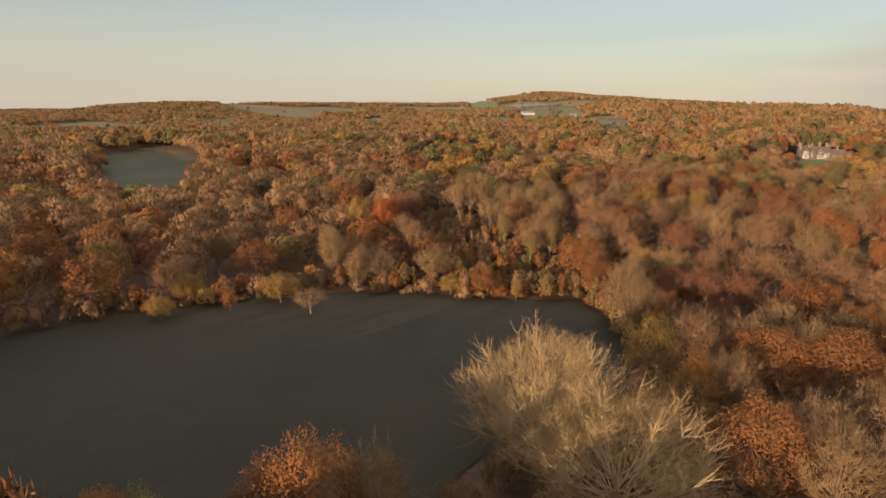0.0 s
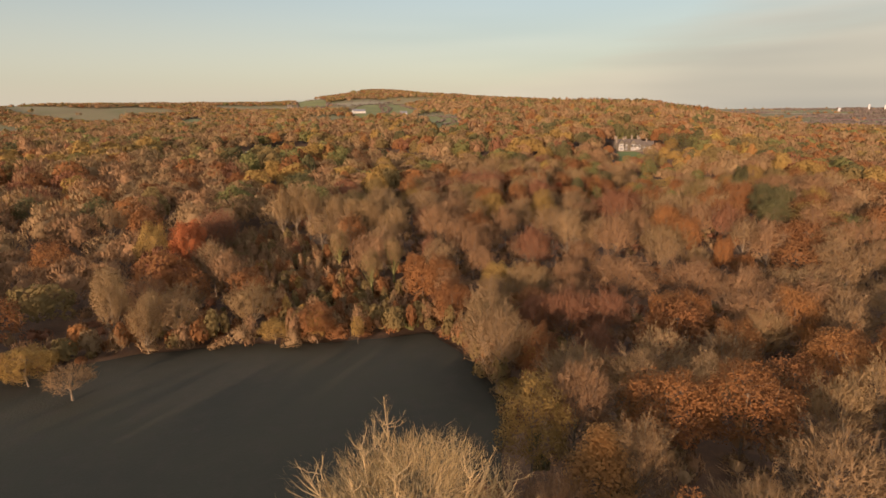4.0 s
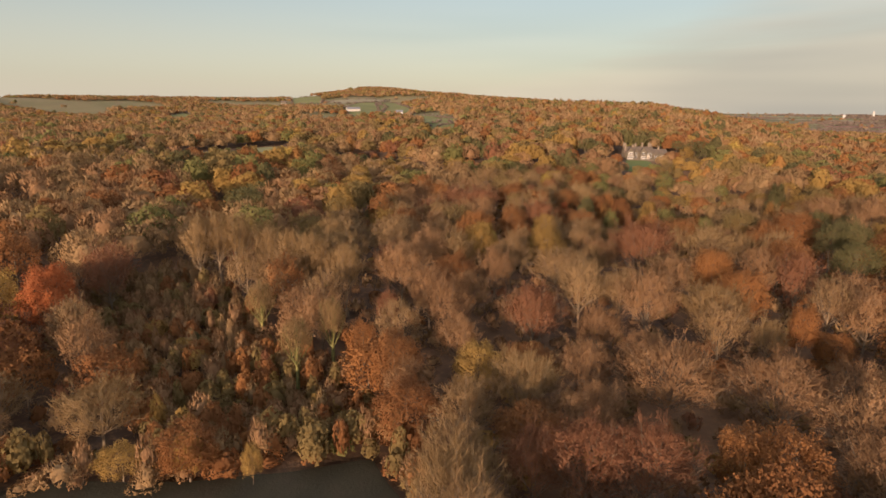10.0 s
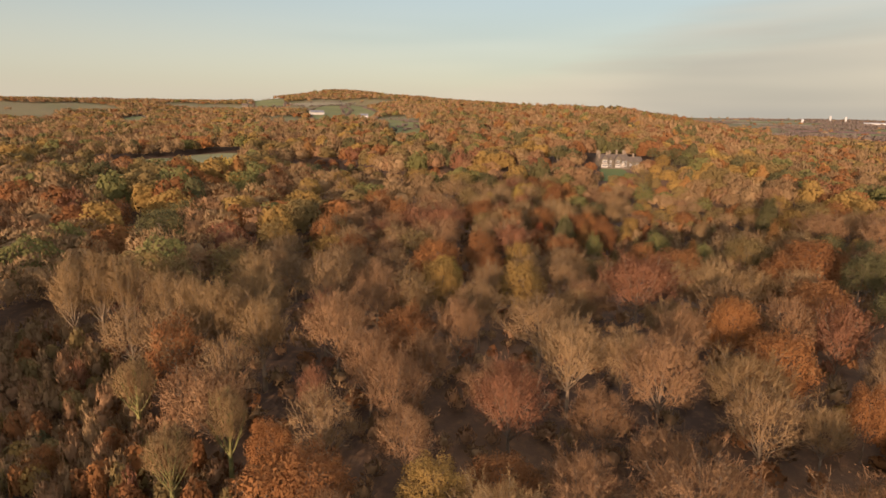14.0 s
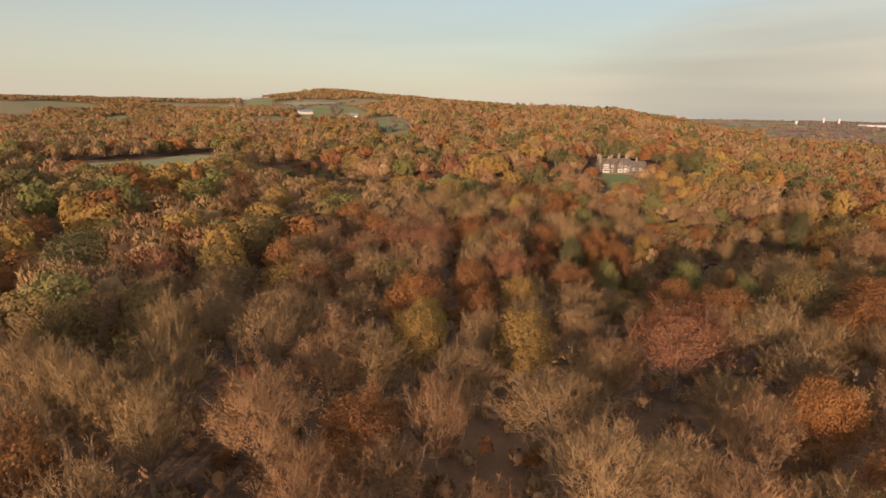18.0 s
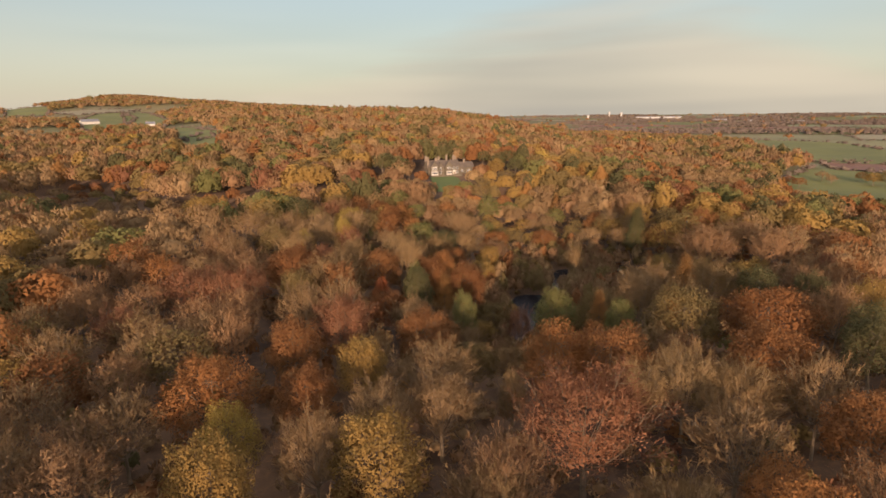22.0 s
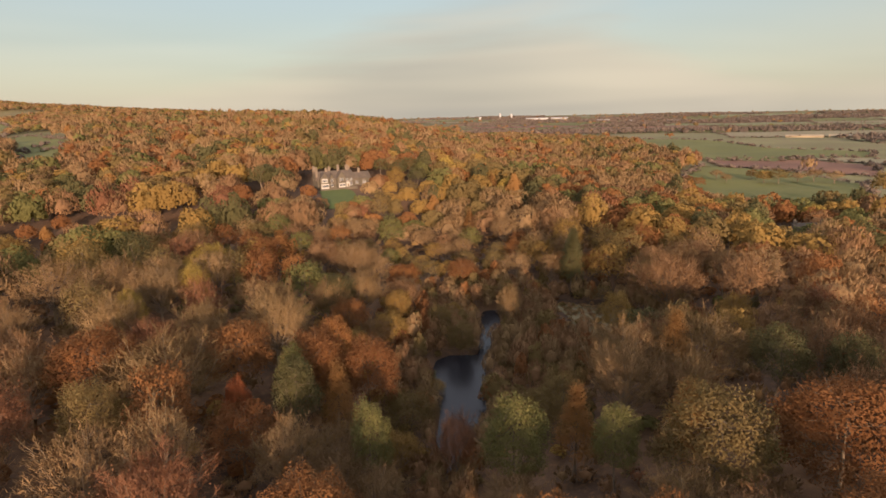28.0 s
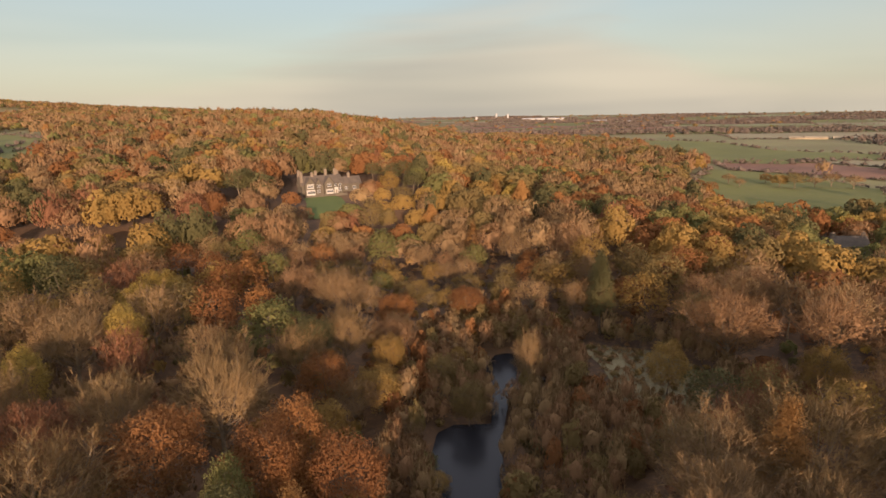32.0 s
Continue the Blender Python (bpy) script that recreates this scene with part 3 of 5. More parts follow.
    p = p * np.array([R, R, half]) + np.array([0, 0, mid])
    aim = unit(face * 0.55 + r.normal(0, 0.38, p.shape) + np.array([0, 0, 0.3 + style["rise"] * 0.5]))
    size = r.uniform(0.10, 0.20, count) * R * style["reach"]
    face = unit(face * np.array([1, 1, 0.5]) + r.normal(0, 0.12, p.shape))
    crown.append(slivers(p - aim * size[:, None] * 0.5, aim, size, r.uniform(0.018, 0.038, count) * fat, r, face))
    if style["form"] == "mixed":
        m = int(len(i) * style["leaves"] * (1.3 if hi else 0.7))
        j = r.integers(0, len(i), m)
        q = p1[j] + (p2 - p1)[j] * r.random((m, 1)) + r.normal(0, style["clump"] * R * 0.7, (m, 3))
        crown.append(flakes(q, r.uniform(0.7, 1.4, m) * style["leaf"] * (0.6 if hi else 1.0), r, unit(unit(q - np.array([0, 0, mid - 0.4 * half])) * np.array([1, 1, 0.5]))))
    return stem, joined(*crown)


def make_tree(kind, seed, hi):
    """Arrays of a stem and a crown, for a height and crown radius of 1 metre each: scaled for every tree."""
    r = np.random.default_rng(seed)
    style = KINDS[kind]
    if style["form"] in ("twigs", "mixed"):
        return bare_tree(style, r, hi)
    H, R = style["size"]
    fork, first, second, third = skeleton_of(r, style["crown"], style["fine"] if hi else style["fine"] // 2, 0.75, style.get("low", -0.45))
    S = np.array([R, R, H])
    fork, first, second, third = fork * S, first * S, second * S, third * S
    if style["form"] == "cone":
        for ring in (first, second, third):
            k = np.clip((style["crown"][1] * H - ring[:, 2]) / ((style["crown"][1] - style["crown"][0]) * H), 0.03, 1)
            ring[:, :2] *= (k ** 0.8)[:, None]
    girth = style.get("girth", 0.016) * H
    zero = np.zeros(3)
    bend = r.normal(0, 0.012, 2) * H
    foot = np.array([zero, [bend[0], bend[1], fork[0][2] * 0.5]])
    trunk = np.concatenate([foot, fork])
    a, b = trunk[:-1], trunk[1:]
    rad = girth * np.array([1.25, 0.95, 0.8, 0.55, 0.28])
    pieces = [prisms(a, b, rad[:-1], rad[1:], 7 if hi else 5)]
    elder = trunk[2:]
    i1 = nearest(first, elder)
    knee = (elder[i1] * 0.5 + first * 0.5) + np.array([0, 0, -0.03 * H])
    g1 = girth * style.get("limb", 0.21)
    ones = np.ones
    pieces += [prisms(elder[i1], knee, ones(9) * g1 * 1.2, ones(9) * g1, 4), prisms(knee, first, ones(9) * g1, ones(9) * g1 * 0.7, 3)]
    i2 = nearest(second, np.concatenate([first, elder]))
    old = np.concatenate([first, elder])[i2]
    knee = old * 0.5 + second * 0.5 + r.normal(0, 0.02 * H, second.shape)
    g2 = girth * 0.12
    n2 = len(second)
    if hi or style["form"] == "cone":
        pieces += [prisms(old, knee, ones(n2) * g2 * 1.3, ones(n2) * g2, 3), prisms(knee, second, ones(n2) * g2, ones(n2) * g2 * 0.6, 3)]
    centre = np.array([0, 0, (style["crown"][0] * 0.8 + 0.2 * style["crown"][1]) * H])
    stem = joined(*[q[:2] for q in pieces])
    crown = []
    level_out = np.array([1, 1, 0.45])  # upright twigs and hanging leaves catch a low sun from the side
    each = int(style["leaves"] * (5.0 if hi else 1.9))
    big = style["leaf"] * (0.42 if hi else 0.80)
    if style["form"] == "leaves":
        # leafy sprays in lobes all over the crown, denser outside
        base, top = style["crown"]
        count = int(each * 1.3 * len(third))
        p, out = canopy(r, count, style.get("lobes", 34), (0.70, 1.04), 0.36, style.get("low", -0.6))
        p = p * np.array([R, R, (top - base) / 2 * H]) + np.array([0, 0, (base + top) / 2 * H])
        out = unit(out * np.array([1, 1, 0.65]))
        k = np.arange(count)
        some = r.random(len(k)) < 0.4
        m = int(some.sum())
        aim = unit(out[some] + r.normal(0, 0.5, (m, 3)) + np.array([0, 0, 0.4]))
        crown.append(slivers(p[some], aim, r.uniform(1.2, 2.0, m) * big, r.uniform(0.28, 0.45, m) * big, r, out[some]))
        p, k, out = p[~some], k[~some], out[~some]
    else:
        clump = np.concatenate([third, second])
        k = np.repeat(np.arange(len(clump)), each)
        p = clump[k] + r.normal(0, 1, (len(k), 3)) * style["clump"] * R * np.array([1, 1, 0.7])
        out = unit(unit(p - centre) * level_out)
    size = r.uniform(0.7, 1.4, len(k)) * big
    crown.append(flakes(p, size, r, out))
    return stem, joined(*crown)


KINDS = {
    "tan": dict(size=(17, 6.5), crown=(0.30, 1.0), fine=165, form="twigs", twigs=13, rise=0.35, reach=1.0, bark=PALE_BARK),
    "pale": dict(size=(17, 7), crown=(0.26, 1.0), fine=165, form="twigs", twigs=14, rise=0.6, reach=1.1, sweep=0.7, bark=PALE_BARK),
    "rusttwig": dict(size=(17, 7), crown=(0.28, 1.0), fine=165, form="mixed", twigs=12, rise=0.3, reach=0.95, leaves=5, clump=0.09, leaf=0.24, bark=BARK),
    "redtwig": dict(size=(17, 7), crown=(0.26, 1.0), fine=165, form="mixed", twigs=10, rise=0.2, reach=0.95, leaves=8, clump=0.09, leaf=0.26, bark=BARK),
    "birch": dict(size=(18, 4.5), girth=0.012, crown=(0.08, 1.0), fine=150, form="twigs", limbs=20, sides=11, twigs=12, rise=0.4, reach=1.3, spread=1.3, bark=PALE_BARK, leaf_as="pale"),
    "willow": dict(size=(26, 11), crown=(0.0, 1.0), low=-0.8, fine=620, form="twigs", limbs=60, sides=20, twigs=7, outer=15000, lobes=30, rise=0.8, reach=0.8, thick=0.62, bough=1.5, limb=0.24, sweep=0.8, spread=0.85, bark=GOLD_BARK),
    "tall": dict(size=(23, 4.5), crown=(0.36, 1.0), low=-0.6, girth=0.015, fine=230, form="twigs", limbs=24, sides=12, twigs=12, rise=0.9, reach=1.4, spread=1.4, bark=PALE_BARK, leaf_as="pale"),
    "ivy": dict(size=(20, 4), girth=0.022, crown=(0.42, 1.0), fine=150, form="twigs", limbs=14, sides=11, twigs=10, rise=0.6, reach=1.3, spread=1.3, bark=IVY_BARK, leaf_as="pale"),
    "rust": dict(size=(17, 6.5), crown=(0.12, 1.0), fine=100, form="leaves", leaves=18, lobe=0.40, leaf=0.46, bark=BARK),
    "red": dict(size=(17, 6.5), crown=(0.1, 1.0), fine=120, form="leaves", leaves=22, lobe=0.40, leaf=0.46, bark=BARK),
    "orange": dict(size=(16, 6), crown=(0.12, 1.0), fine=90, form="leaves", leaves=17, lobe=0.40, leaf=0.46, bark=BARK),
    "gold": dict(size=(16, 6), crown=(0.10, 1.0), fine=90, form="leaves", leaves=17, lobe=0.40, leaf=0.46, bark=BARK),
    "yellow": dict(size=(15, 5), crown=(0.08, 1.0), fine=80, form="leaves", leaves=17, lobe=0.40, leaf=0.42, bark=BARK),
    "olive": dict(size=(17, 7), crown=(0.13, 1.0), fine=90, form="leaves", leaves=20, lobe=0.40, leaf=0.46, bark=BARK),
    "green": dict(size=(16, 5), crown=(0.22, 1.0), fine=70, form="leaves", leaves=22, lobe=0.40, leaf=0.40, bark=BARK),
    "pine": dict(size=(19, 6), crown=(0.30, 1.0), fine=60, form="leaves", leaves=24, lobe=0.40, leaf=0.45, bark=BARK),
    "fir": dict(size=(20, 5), crown=(0.08, 1.0), fine=110, form="cone", leaves=16, clump=0.12, leaf=0.45, bark=BARK, leaf_as="pine"),
    "larch": dict(size=(18, 4), crown=(0.10, 1.0), fine=110, form="cone", leaves=14, clump=0.13, leaf=0.36, bark=BARK),
}
LABELS = {
    "tan": ("oak_tree", "bare brown oak with a rounded crown of fine twigs", "bare oaks of the wood"),
    "pale": ("ash_tree", "bare pale ash with upswept sunlit twigs", "bare ashes of the wood"),
    "rusttwig": ("beech_tree", "nearly bare beech with a few rust-brown leaves", "thin brown beeches of the wood"),
    "redtwig": ("cherry_tree", "thin crown of dull red leaves on dark twigs", "thin red trees of the wood"),
    "birch": ("birch_tree", "slender bare birch with a pale trunk", "birches at the wood's edge"),
    "willow": ("white_poplar", "broad bare poplar with upswept golden twigs", "broad poplars beside the meadow"),
    "tall": ("poplar_tree", "tall narrow bare poplar with a pale trunk", "tall poplars in the wood"),
    "ivy": ("ivy_tree", "bare tree with yellow-green ivy up its trunk", "ivy-clad trees of the wood"),
    "rust": ("copper_beech", "full rust-brown beech in autumn leaf", "rust-brown beeches of the wood"),
    "red": ("red_maple", "dense deep red tree in autumn leaf", "red trees of the wood"),
    "orange": ("orange_maple", "bright orange tree in autumn leaf", "orange trees of the wood"),
    "gold": ("golden_oak", "golden oak in autumn leaf", "golden oaks of the wood"),
    "yellow": ("yellow_birch", "small bright yellow tree in autumn leaf", "yellow trees of the wood"),
    "olive": ("olive_oak", "oak with olive-gold leaves in clumps", "olive-gold oaks of the wood"),
    "green": ("round_pine", "round light green pine with dense needles", "light green pines of the wood"),
    "pine": ("scots_pine", "dark green pine with clumped needles", "dark pines of the wood"),
    "fir": ("fir_tree", "dark green cone-shaped fir", "firs of the wood"),
    "larch": ("larch_tree", "golden-orange larch with a pointed crown", "golden larches of the wood"),
}
PROTOTYPES = {}


def prototype(kind, variant, hi):
    key = (kind, variant, hi)
    if key not in PROTOTYPES:
        (sv, sf, _), (cv, cf, cn) = make_tree(kind, sorted(KINDS).index(kind) * 31 + variant * 7 + 3, hi)
        name = LABELS[kind][0]
        stem = mesh_of(name + "_trunk", sv, sf, KINDS[kind]["bark"], smooth=True)
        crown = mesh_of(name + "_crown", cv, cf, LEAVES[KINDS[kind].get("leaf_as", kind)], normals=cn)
        PROTOTYPES[key] = stem, crown
    return PROTOTYPES[key]


LOW = [[(164, 285), (187, 305), (203, 321), (229, 336), (254, 333), (249, 307), (255, 269), (233, 257), (211, 265), (178, 264)], [(139, 250), (191, 302), (220, 298), (184, 274), (142, 247)], [(226, 395), (272, 476), (332, 470), (278, 385)], [(350, 256), (410, 260), (410, 286), (350, 270)],
       [(60, 660), (122, 650), (146, 525), (190, 492), (238, 466), (232, 420), (165, 412), (105, 412), (75, 480), (60, 600)]]


def stature(x, y):
    """How tall trees grow at a place: low by the pond and before the house."""
    x, y = np.asarray(x, float), np.asarray(y, float)
    damp = np.maximum(ridge(x, y, 150, 250, 215, 300, 1, 1, 30), ridge(x, y, 215, 300, 300, 440, 1, 1, 34))
    f = 1 - 0.38 * damp
    for corners, most in zip(LOW, (0.36, 0.36, 0.62, 0.36, 0.45)):
        f = np.where(inside(x, y, corners), np.minimum(f, most), f)
    return f


CLEARED.append([(405, 260), (452, 260), (456, 286), (405, 282)])  # the brick house
CLEARED.append([(290, 486), (347, 472), (354, 506), (298, 516)])  # the house
CLEARED.append([(-20, 236), (0, 242), (15, 225), (22, 202), (34, 187), (32, 172), (8, 168), (-6, 192)])  # young scrub
PLACED = []  # x, y, crown radius
COUNT = {}


def tree_thing(kind, x, y, height, radius, hi=True, variants=3):
    """One tree: an Empty at its foot with its trunk and crown."""
    COUNT[kind] = COUNT.get(kind, 0) + 1
    stem, crown = prototype(kind, int(rng.integers(variants)), hi)
    H, R = KINDS[kind]["size"]
    name, label, group = LABELS[kind]
    top = tagged(new(name), label, "tree", group)
    top.matrix_world = Matrix.LocRotScale((x, y, float(ground(x, y)) - 0.3), Euler((0, 0, rng.uniform(0, 6.28))), (radius / R, radius / R, height / H))
    for part_name, me in (("trunk", stem), ("crown", crown)):
        new(part_name, me).parent = top
    return top


def plant(kind, x, y, height, radius):
    PLACED.append((x, y, radius))
    height = max(height * 0.7, height + min(0.0, float(lie(x, y) - ground(x, y))))  # trees on a bank top out with the wood round it
    path_gap = off_path(x, y)
    tree_thing(kind, x, y, height, radius, hi=bool(path_gap < 70 or kind in ("red", "gold", "tall", "birch", "ivy")))


LINE = [(0, 30), (20, 70), (45, 125), (85, 192), (130, 240), (200, 310)]


def off_path(x, y):
    """How far a place lies from the middle line of the valley."""
    best = np.full(np.shape(x), 1e9)
    for (ax, ay), (bx, by) in zip(LINE, LINE[1:]):
        ux, uy = bx - ax, by - ay
        t = np.clip(((x - ax) * ux + (y - ay) * uy) / (ux * ux + uy * uy), 0, 1)
        best = np.minimum(best, np.hypot(x - ax - t * ux, y - ay - t * uy))
    return best


# trees that stand out
plant("willow", 15.5, 78.0, 21.5, 14.6)
plant("willow", 23.0, 64.0, 19.5, 14.0)
plant("red", -21.0, 212.5, 22, 7.2)
plant("gold", -31.0, 214, 21, 6.5)
plant("birch", -24.6, 163.6, 15.0, 4)
plant("birch", -24.3, 172.4, 14.0, 5)
plant("birch", -33.0, 172.4, 19.0, 5)
plant("birch", -70.9, 178.0, 16.0, 5)
plant("birch", -36.4, 184.2, 18.0, 5)
plant("birch", 72.6, 224.0, 18.0, 7)
plant("birch", 126.7, 230.0, 13.0, 3)
plant("fir", 253.3, 299.0, 20.8, 5)
plant("fir", 262.8, 304.6, 18.8, 5)
plant("gold", -70.5, 137.9, 7.0, 4)
plant("gold", -67.9, 149.1, 10.0, 4.5)
plant("gold", -44.0, 152.0, 9.0, 6)
plant("gold", 21.1, 156.3, 7.9, 2)
plant("gold", 2.6, 162.1, 7.0, 4)
plant("gold", 0.1, 207.4, 8.0, 3)
plant("gold", 210.4, 210.4, 17.0, 6)
plant("gold", 99.2, 223.6, 16.9, 7)
plant("gold", 81.9, 230.1, 18.0, 6)
plant("gold", 241.3, 248.4, 12.0, 5)
plant("gold", 231.3, 272.6, 12.8, 5)
plant("gold", 150.9, 368.1, 14.6, 4)
plant("gold", 129.9, 408.7, 19.0, 11)
plant("green", -28.1, 47.1, 18.0, 3)
plant("green", 166.0, 239.9, 15.3, 4)
plant("green", 156.5, 249.3, 19.3, 5.5)
plant("green", 147.0, 267.3, 18.0, 3.5)
plant("green", 148.8, 289.4, 19.4, 3.5)
plant("green", 253.6, 381.9, 18.6, 7)
plant("green", 261.3, 589.2, 18.0, 9)
plant("ivy", 28.6, 182.1, 17.0, 3.5)
plant("ivy", 35.8, 187.2, 18.0, 3.5)
plant("ivy", 22.1, 201.6, 17.0, 3.5)
plant("larch", 173.6, 233.8, 16.0, 4.5)
plant("larch", 198.3, 245.5, 18.6, 4.5)
plant("larch", 168.9, 247.6, 15.9, 4)
plant("larch", 152.2, 281.6, 18.0, 4)
plant("larch", 288.6, 370.7, 15.4, 4)
plant("larch", 349.5, 406.9, 17.3, 6)
plant("olive", 32.6, 163.4, 6.0, 5)
plant("olive", -5.5, 212.4, 6.0, 4)
plant("olive", 170.3, 228.8, 18.0, 9)
plant("olive", 176.2, 254.4, 16.0, 5)
plant("olive", 198.6, 296.2, 11.0, 4)
plant("olive", 121.2, 298.1, 15.0, 6)
plant("olive", 203.1, 307.4, 10.0, 4)
plant("olive", 286.6, 426.0, 20.9, 7)
plant("orange", -30.6, 45.3, 19.0, 4)
plant("orange", -12.3, 50.2, 22.0, 5.5)
plant("orange", -35.5, 52.5, 14.0, 4)
plant("orange", 42.8, 67.1, 16.0, 7)
plant("orange", 68.6, 90.7, 17.0, 8)
plant("orange", 57.3, 93.1, 17.0, 7)
plant("orange", 109.3, 97.9, 17.0, 6)
plant("orange", 96.1, 100.5, 16.0, 6)
plant("orange", 86.3, 112.2, 15.0, 6)
plant("orange", 106.7, 119.8, 17.0, 6)
plant("orange", 88.0, 127.6, 16.0, 6)
plant("orange", 83.8, 130.3, 15.0, 5)
plant("orange", -55.2, 144.3, 7.0, 2.5)
plant("orange", 126.9, 155.1, 10.0, 4)
plant("orange", 124.7, 160.6, 14.0, 4)
plant("orange", 121.0, 173.1, 17.0, 6)
plant("orange", 41.4, 183.6, 14.0, 4)
plant("orange", 125.0, 187.2, 17.0, 5)
plant("orange", 130.9, 192.5, 14.0, 4.5)
plant("orange", 9.9, 196.2, 8.0, 3)
plant("orange", 139.2, 232.3, 17.0, 6)
plant("orange", 88.5, 254.6, 16.0, 8)
plant("orange", 157.2, 290.0, 18.0, 4)
plant("orange", 263.0, 305.0, 12, 6)
plant("orange", 162.2, 296.8, 20.7, 5)
plant("orange", 271.0, 333.0, 11.5, 5)
plant("orange", 222.0, 341.0, 11, 6.5)
plant("orange", 279.0, 338.0, 11, 5)
plant("orange", 97.1, 327.9, 16.0, 5)
plant("orange", 92.0, 343.5, 18.0, 7)
plant("orange", 346.3, 576.4, 20.0, 11)
plant("pale", 49.1, 62.2, 15.0, 8)
plant("pale", 96.2, 116.1, 14.9, 6)
plant("pale", 64.7, 158.9, 15.9, 7)
plant("pale", 116.7, 160.9, 12.0, 4)
plant("pale", 112.2, 170.4, 16.0, 8)
plant("pale", -2.4, 172.3, 12.9, 8)
plant("pale", 120.5, 197.2, 13.0, 7)
plant("pale", 149.0, 206.0, 15.0, 8)
plant("pale", 144.9, 212.6, 16.0, 8)
plant("pale", 41.8, 226.4, 19.0, 7)
plant("pale", 204.0, 242.9, 17.3, 11)
plant("pale", 41.2, 244.1, 19.0, 6)
plant("pale", 118.3, 257.1, 13.0, 4)
plant("pale", 215.7, 294.6, 16.0, 4)
plant("pale", 132.9, 302.2, 18.0, 11)
plant("pale", 195.0, 328.0, 15, 7.5)
plant("pale", 159.5, 312.4, 18.5, 9)
plant("pale", 147.1, 320.2, 16.4, 7)
plant("pale", 166.6, 323.1, 16.7, 7)
plant("pale", 133.6, 328.5, 18.0, 8)
plant("pale", 62.9, 360.8, 18.0, 7)
plant("pale", 241.7, 432.1, 9.8, 6)
plant("pine", 162.0, 181.5, 17.0, 6)
plant("pine", 173.2, 198.2, 19.0, 6)
plant("pine", 184.8, 201.8, 18.0, 6)
plant("pine", 206.4, 220.5, 17.0, 5)
plant("pine", 203.5, 230.1, 17.0, 6)
plant("pine", -85.6, 281.8, 18.0, 6)
plant("pine", 145.5, 283.3, 19.7, 4.5)
plant("pine", -104.6, 289.3, 19.0, 6)
plant("pine", 15.2, 299.8, 18.0, 9)
plant("pine", -126.8, 306.5, 20.0, 8)
plant("pine", 15.3, 311.6, 18.0, 8)
plant("pine", 21.0, 329.2, 18.0, 7)
plant("pine", 263.5, 496.2, 19.0, 9)
plant("pine", 258.4, 544.1, 19.0, 9)
plant("red", 138.1, 288.4, 15.0, 3)
plant("redtwig", 62.1, 121.2, 13.0, 5)
plant("redtwig", 71.7, 133.4, 16.0, 7)
plant("redtwig", 63.7, 135.7, 16.0, 7)
plant("redtwig", 57.4, 138.6, 14.9, 5)
plant("redtwig", 75.6, 179.4, 18.0, 7)
plant("redtwig", 48.5, 195.6, 13.9, 3)
plant("redtwig", 123.5, 213.2, 19.0, 11)
plant("redtwig", 53.9, 221.3, 14.9, 6)
plant("redtwig", -12.9, 226.0, 18.0, 6)
plant("redtwig", -15.3, 235.7, 17.0, 7)
plant("redtwig", 158.5, 261.6, 14.0, 4)
plant("redtwig", 118.0, 268.0, 16.9, 8)
plant("redtwig", 107.6, 301.8, 17.0, 9)
plant("redtwig", 99.3, 309.8, 16.0, 8)
plant("redtwig", 136.5, 316.9, 16.0, 7)
plant("rust", -16.7, 50.4, 19.0, 4.5)
plant("rust", 49.7, 121.1, 15.0, 5)
plant("rust", -87.5, 139.5, 18.0, 8)
plant("rust", -101.3, 148.7, 17.0, 6)
plant("rust", 12.1, 159.9, 10.9, 6)
plant("rust", -117.8, 164.5, 18.0, 9)
plant("rust", -55.8, 168.1, 16.0, 7)
plant("rust", 150.4, 190.5, 17.0, 7)
plant("rust", 161.2, 208.3, 18.0, 9)
plant("rust", -57.4, 210.5, 18.0, 5.5)
plant("rust", 180.4, 217.1, 19.0, 10)
plant("rust", -60.2, 221.3, 17.0, 7)
plant("rust", 145.0, 226.4, 17.0, 7)
plant("rust", 274.4, 238.2, 18.0, 7)
plant("rust", -38.8, 244.6, 19.0, 7)
plant("rust", 100.1, 246.4, 15.0, 6)
plant("rust", 231.1, 255.0, 11.7, 5)
plant("rust", 128.7, 255.8, 16.0, 6)
plant("rust", 105.7, 263.5, 16.0, 6)
plant("rust", 135.3, 282.2, 14.0, 6)
plant("rust", 269.0, 298.0, 11, 6)
plant("rust", 162.1, 285.9, 20.0, 6)
plant("rust", 155.7, 292.8, 20.7, 6)
plant("rust", 146.9, 305.0, 17.5, 7)
plant("rust", 239.0, 331.0, 11, 6.5)
plant("rust", 126.0, 313.4, 18.0, 9)
plant("rust", -3.0, 337.2, 18.0, 6)
plant("rust", 280.3, 544.7, 20.0, 8)
plant("rusttwig", 32.2, 78.2, 14.0, 5)
plant("rusttwig", 45.4, 98.2, 17.0, 7)
plant("rusttwig", 98.1, 120.6, 17.0, 8)
plant("rusttwig", 101.3, 142.5, 17.0, 10)
plant("rusttwig", -72.6, 147.1, 14.0, 5)
plant("rusttwig", 88.0, 151.8, 17.0, 10)
plant("rusttwig", 99.7, 175.9, 19.0, 7)
plant("rusttwig", 58.2, 197.0, 18.0, 6)
plant("rusttwig", 54.9, 210.9, 19.0, 8)
plant("rusttwig", 65.6, 224.9, 17.0, 8)
plant("rusttwig", 253.1, 249.8, 19.4, 9)
plant("rusttwig", 246.6, 266.6, 19.1, 11)
plant("tall", 41.6, 211.8, 20.0, 5)
plant("tall", 36.5, 218.8, 20.0, 5)
plant("tall", 33.5, 219.0, 21.0, 5)
plant("tall", 29.3, 223.2, 21.0, 5)
plant("tall", 24.2, 227.8, 21.0, 5)
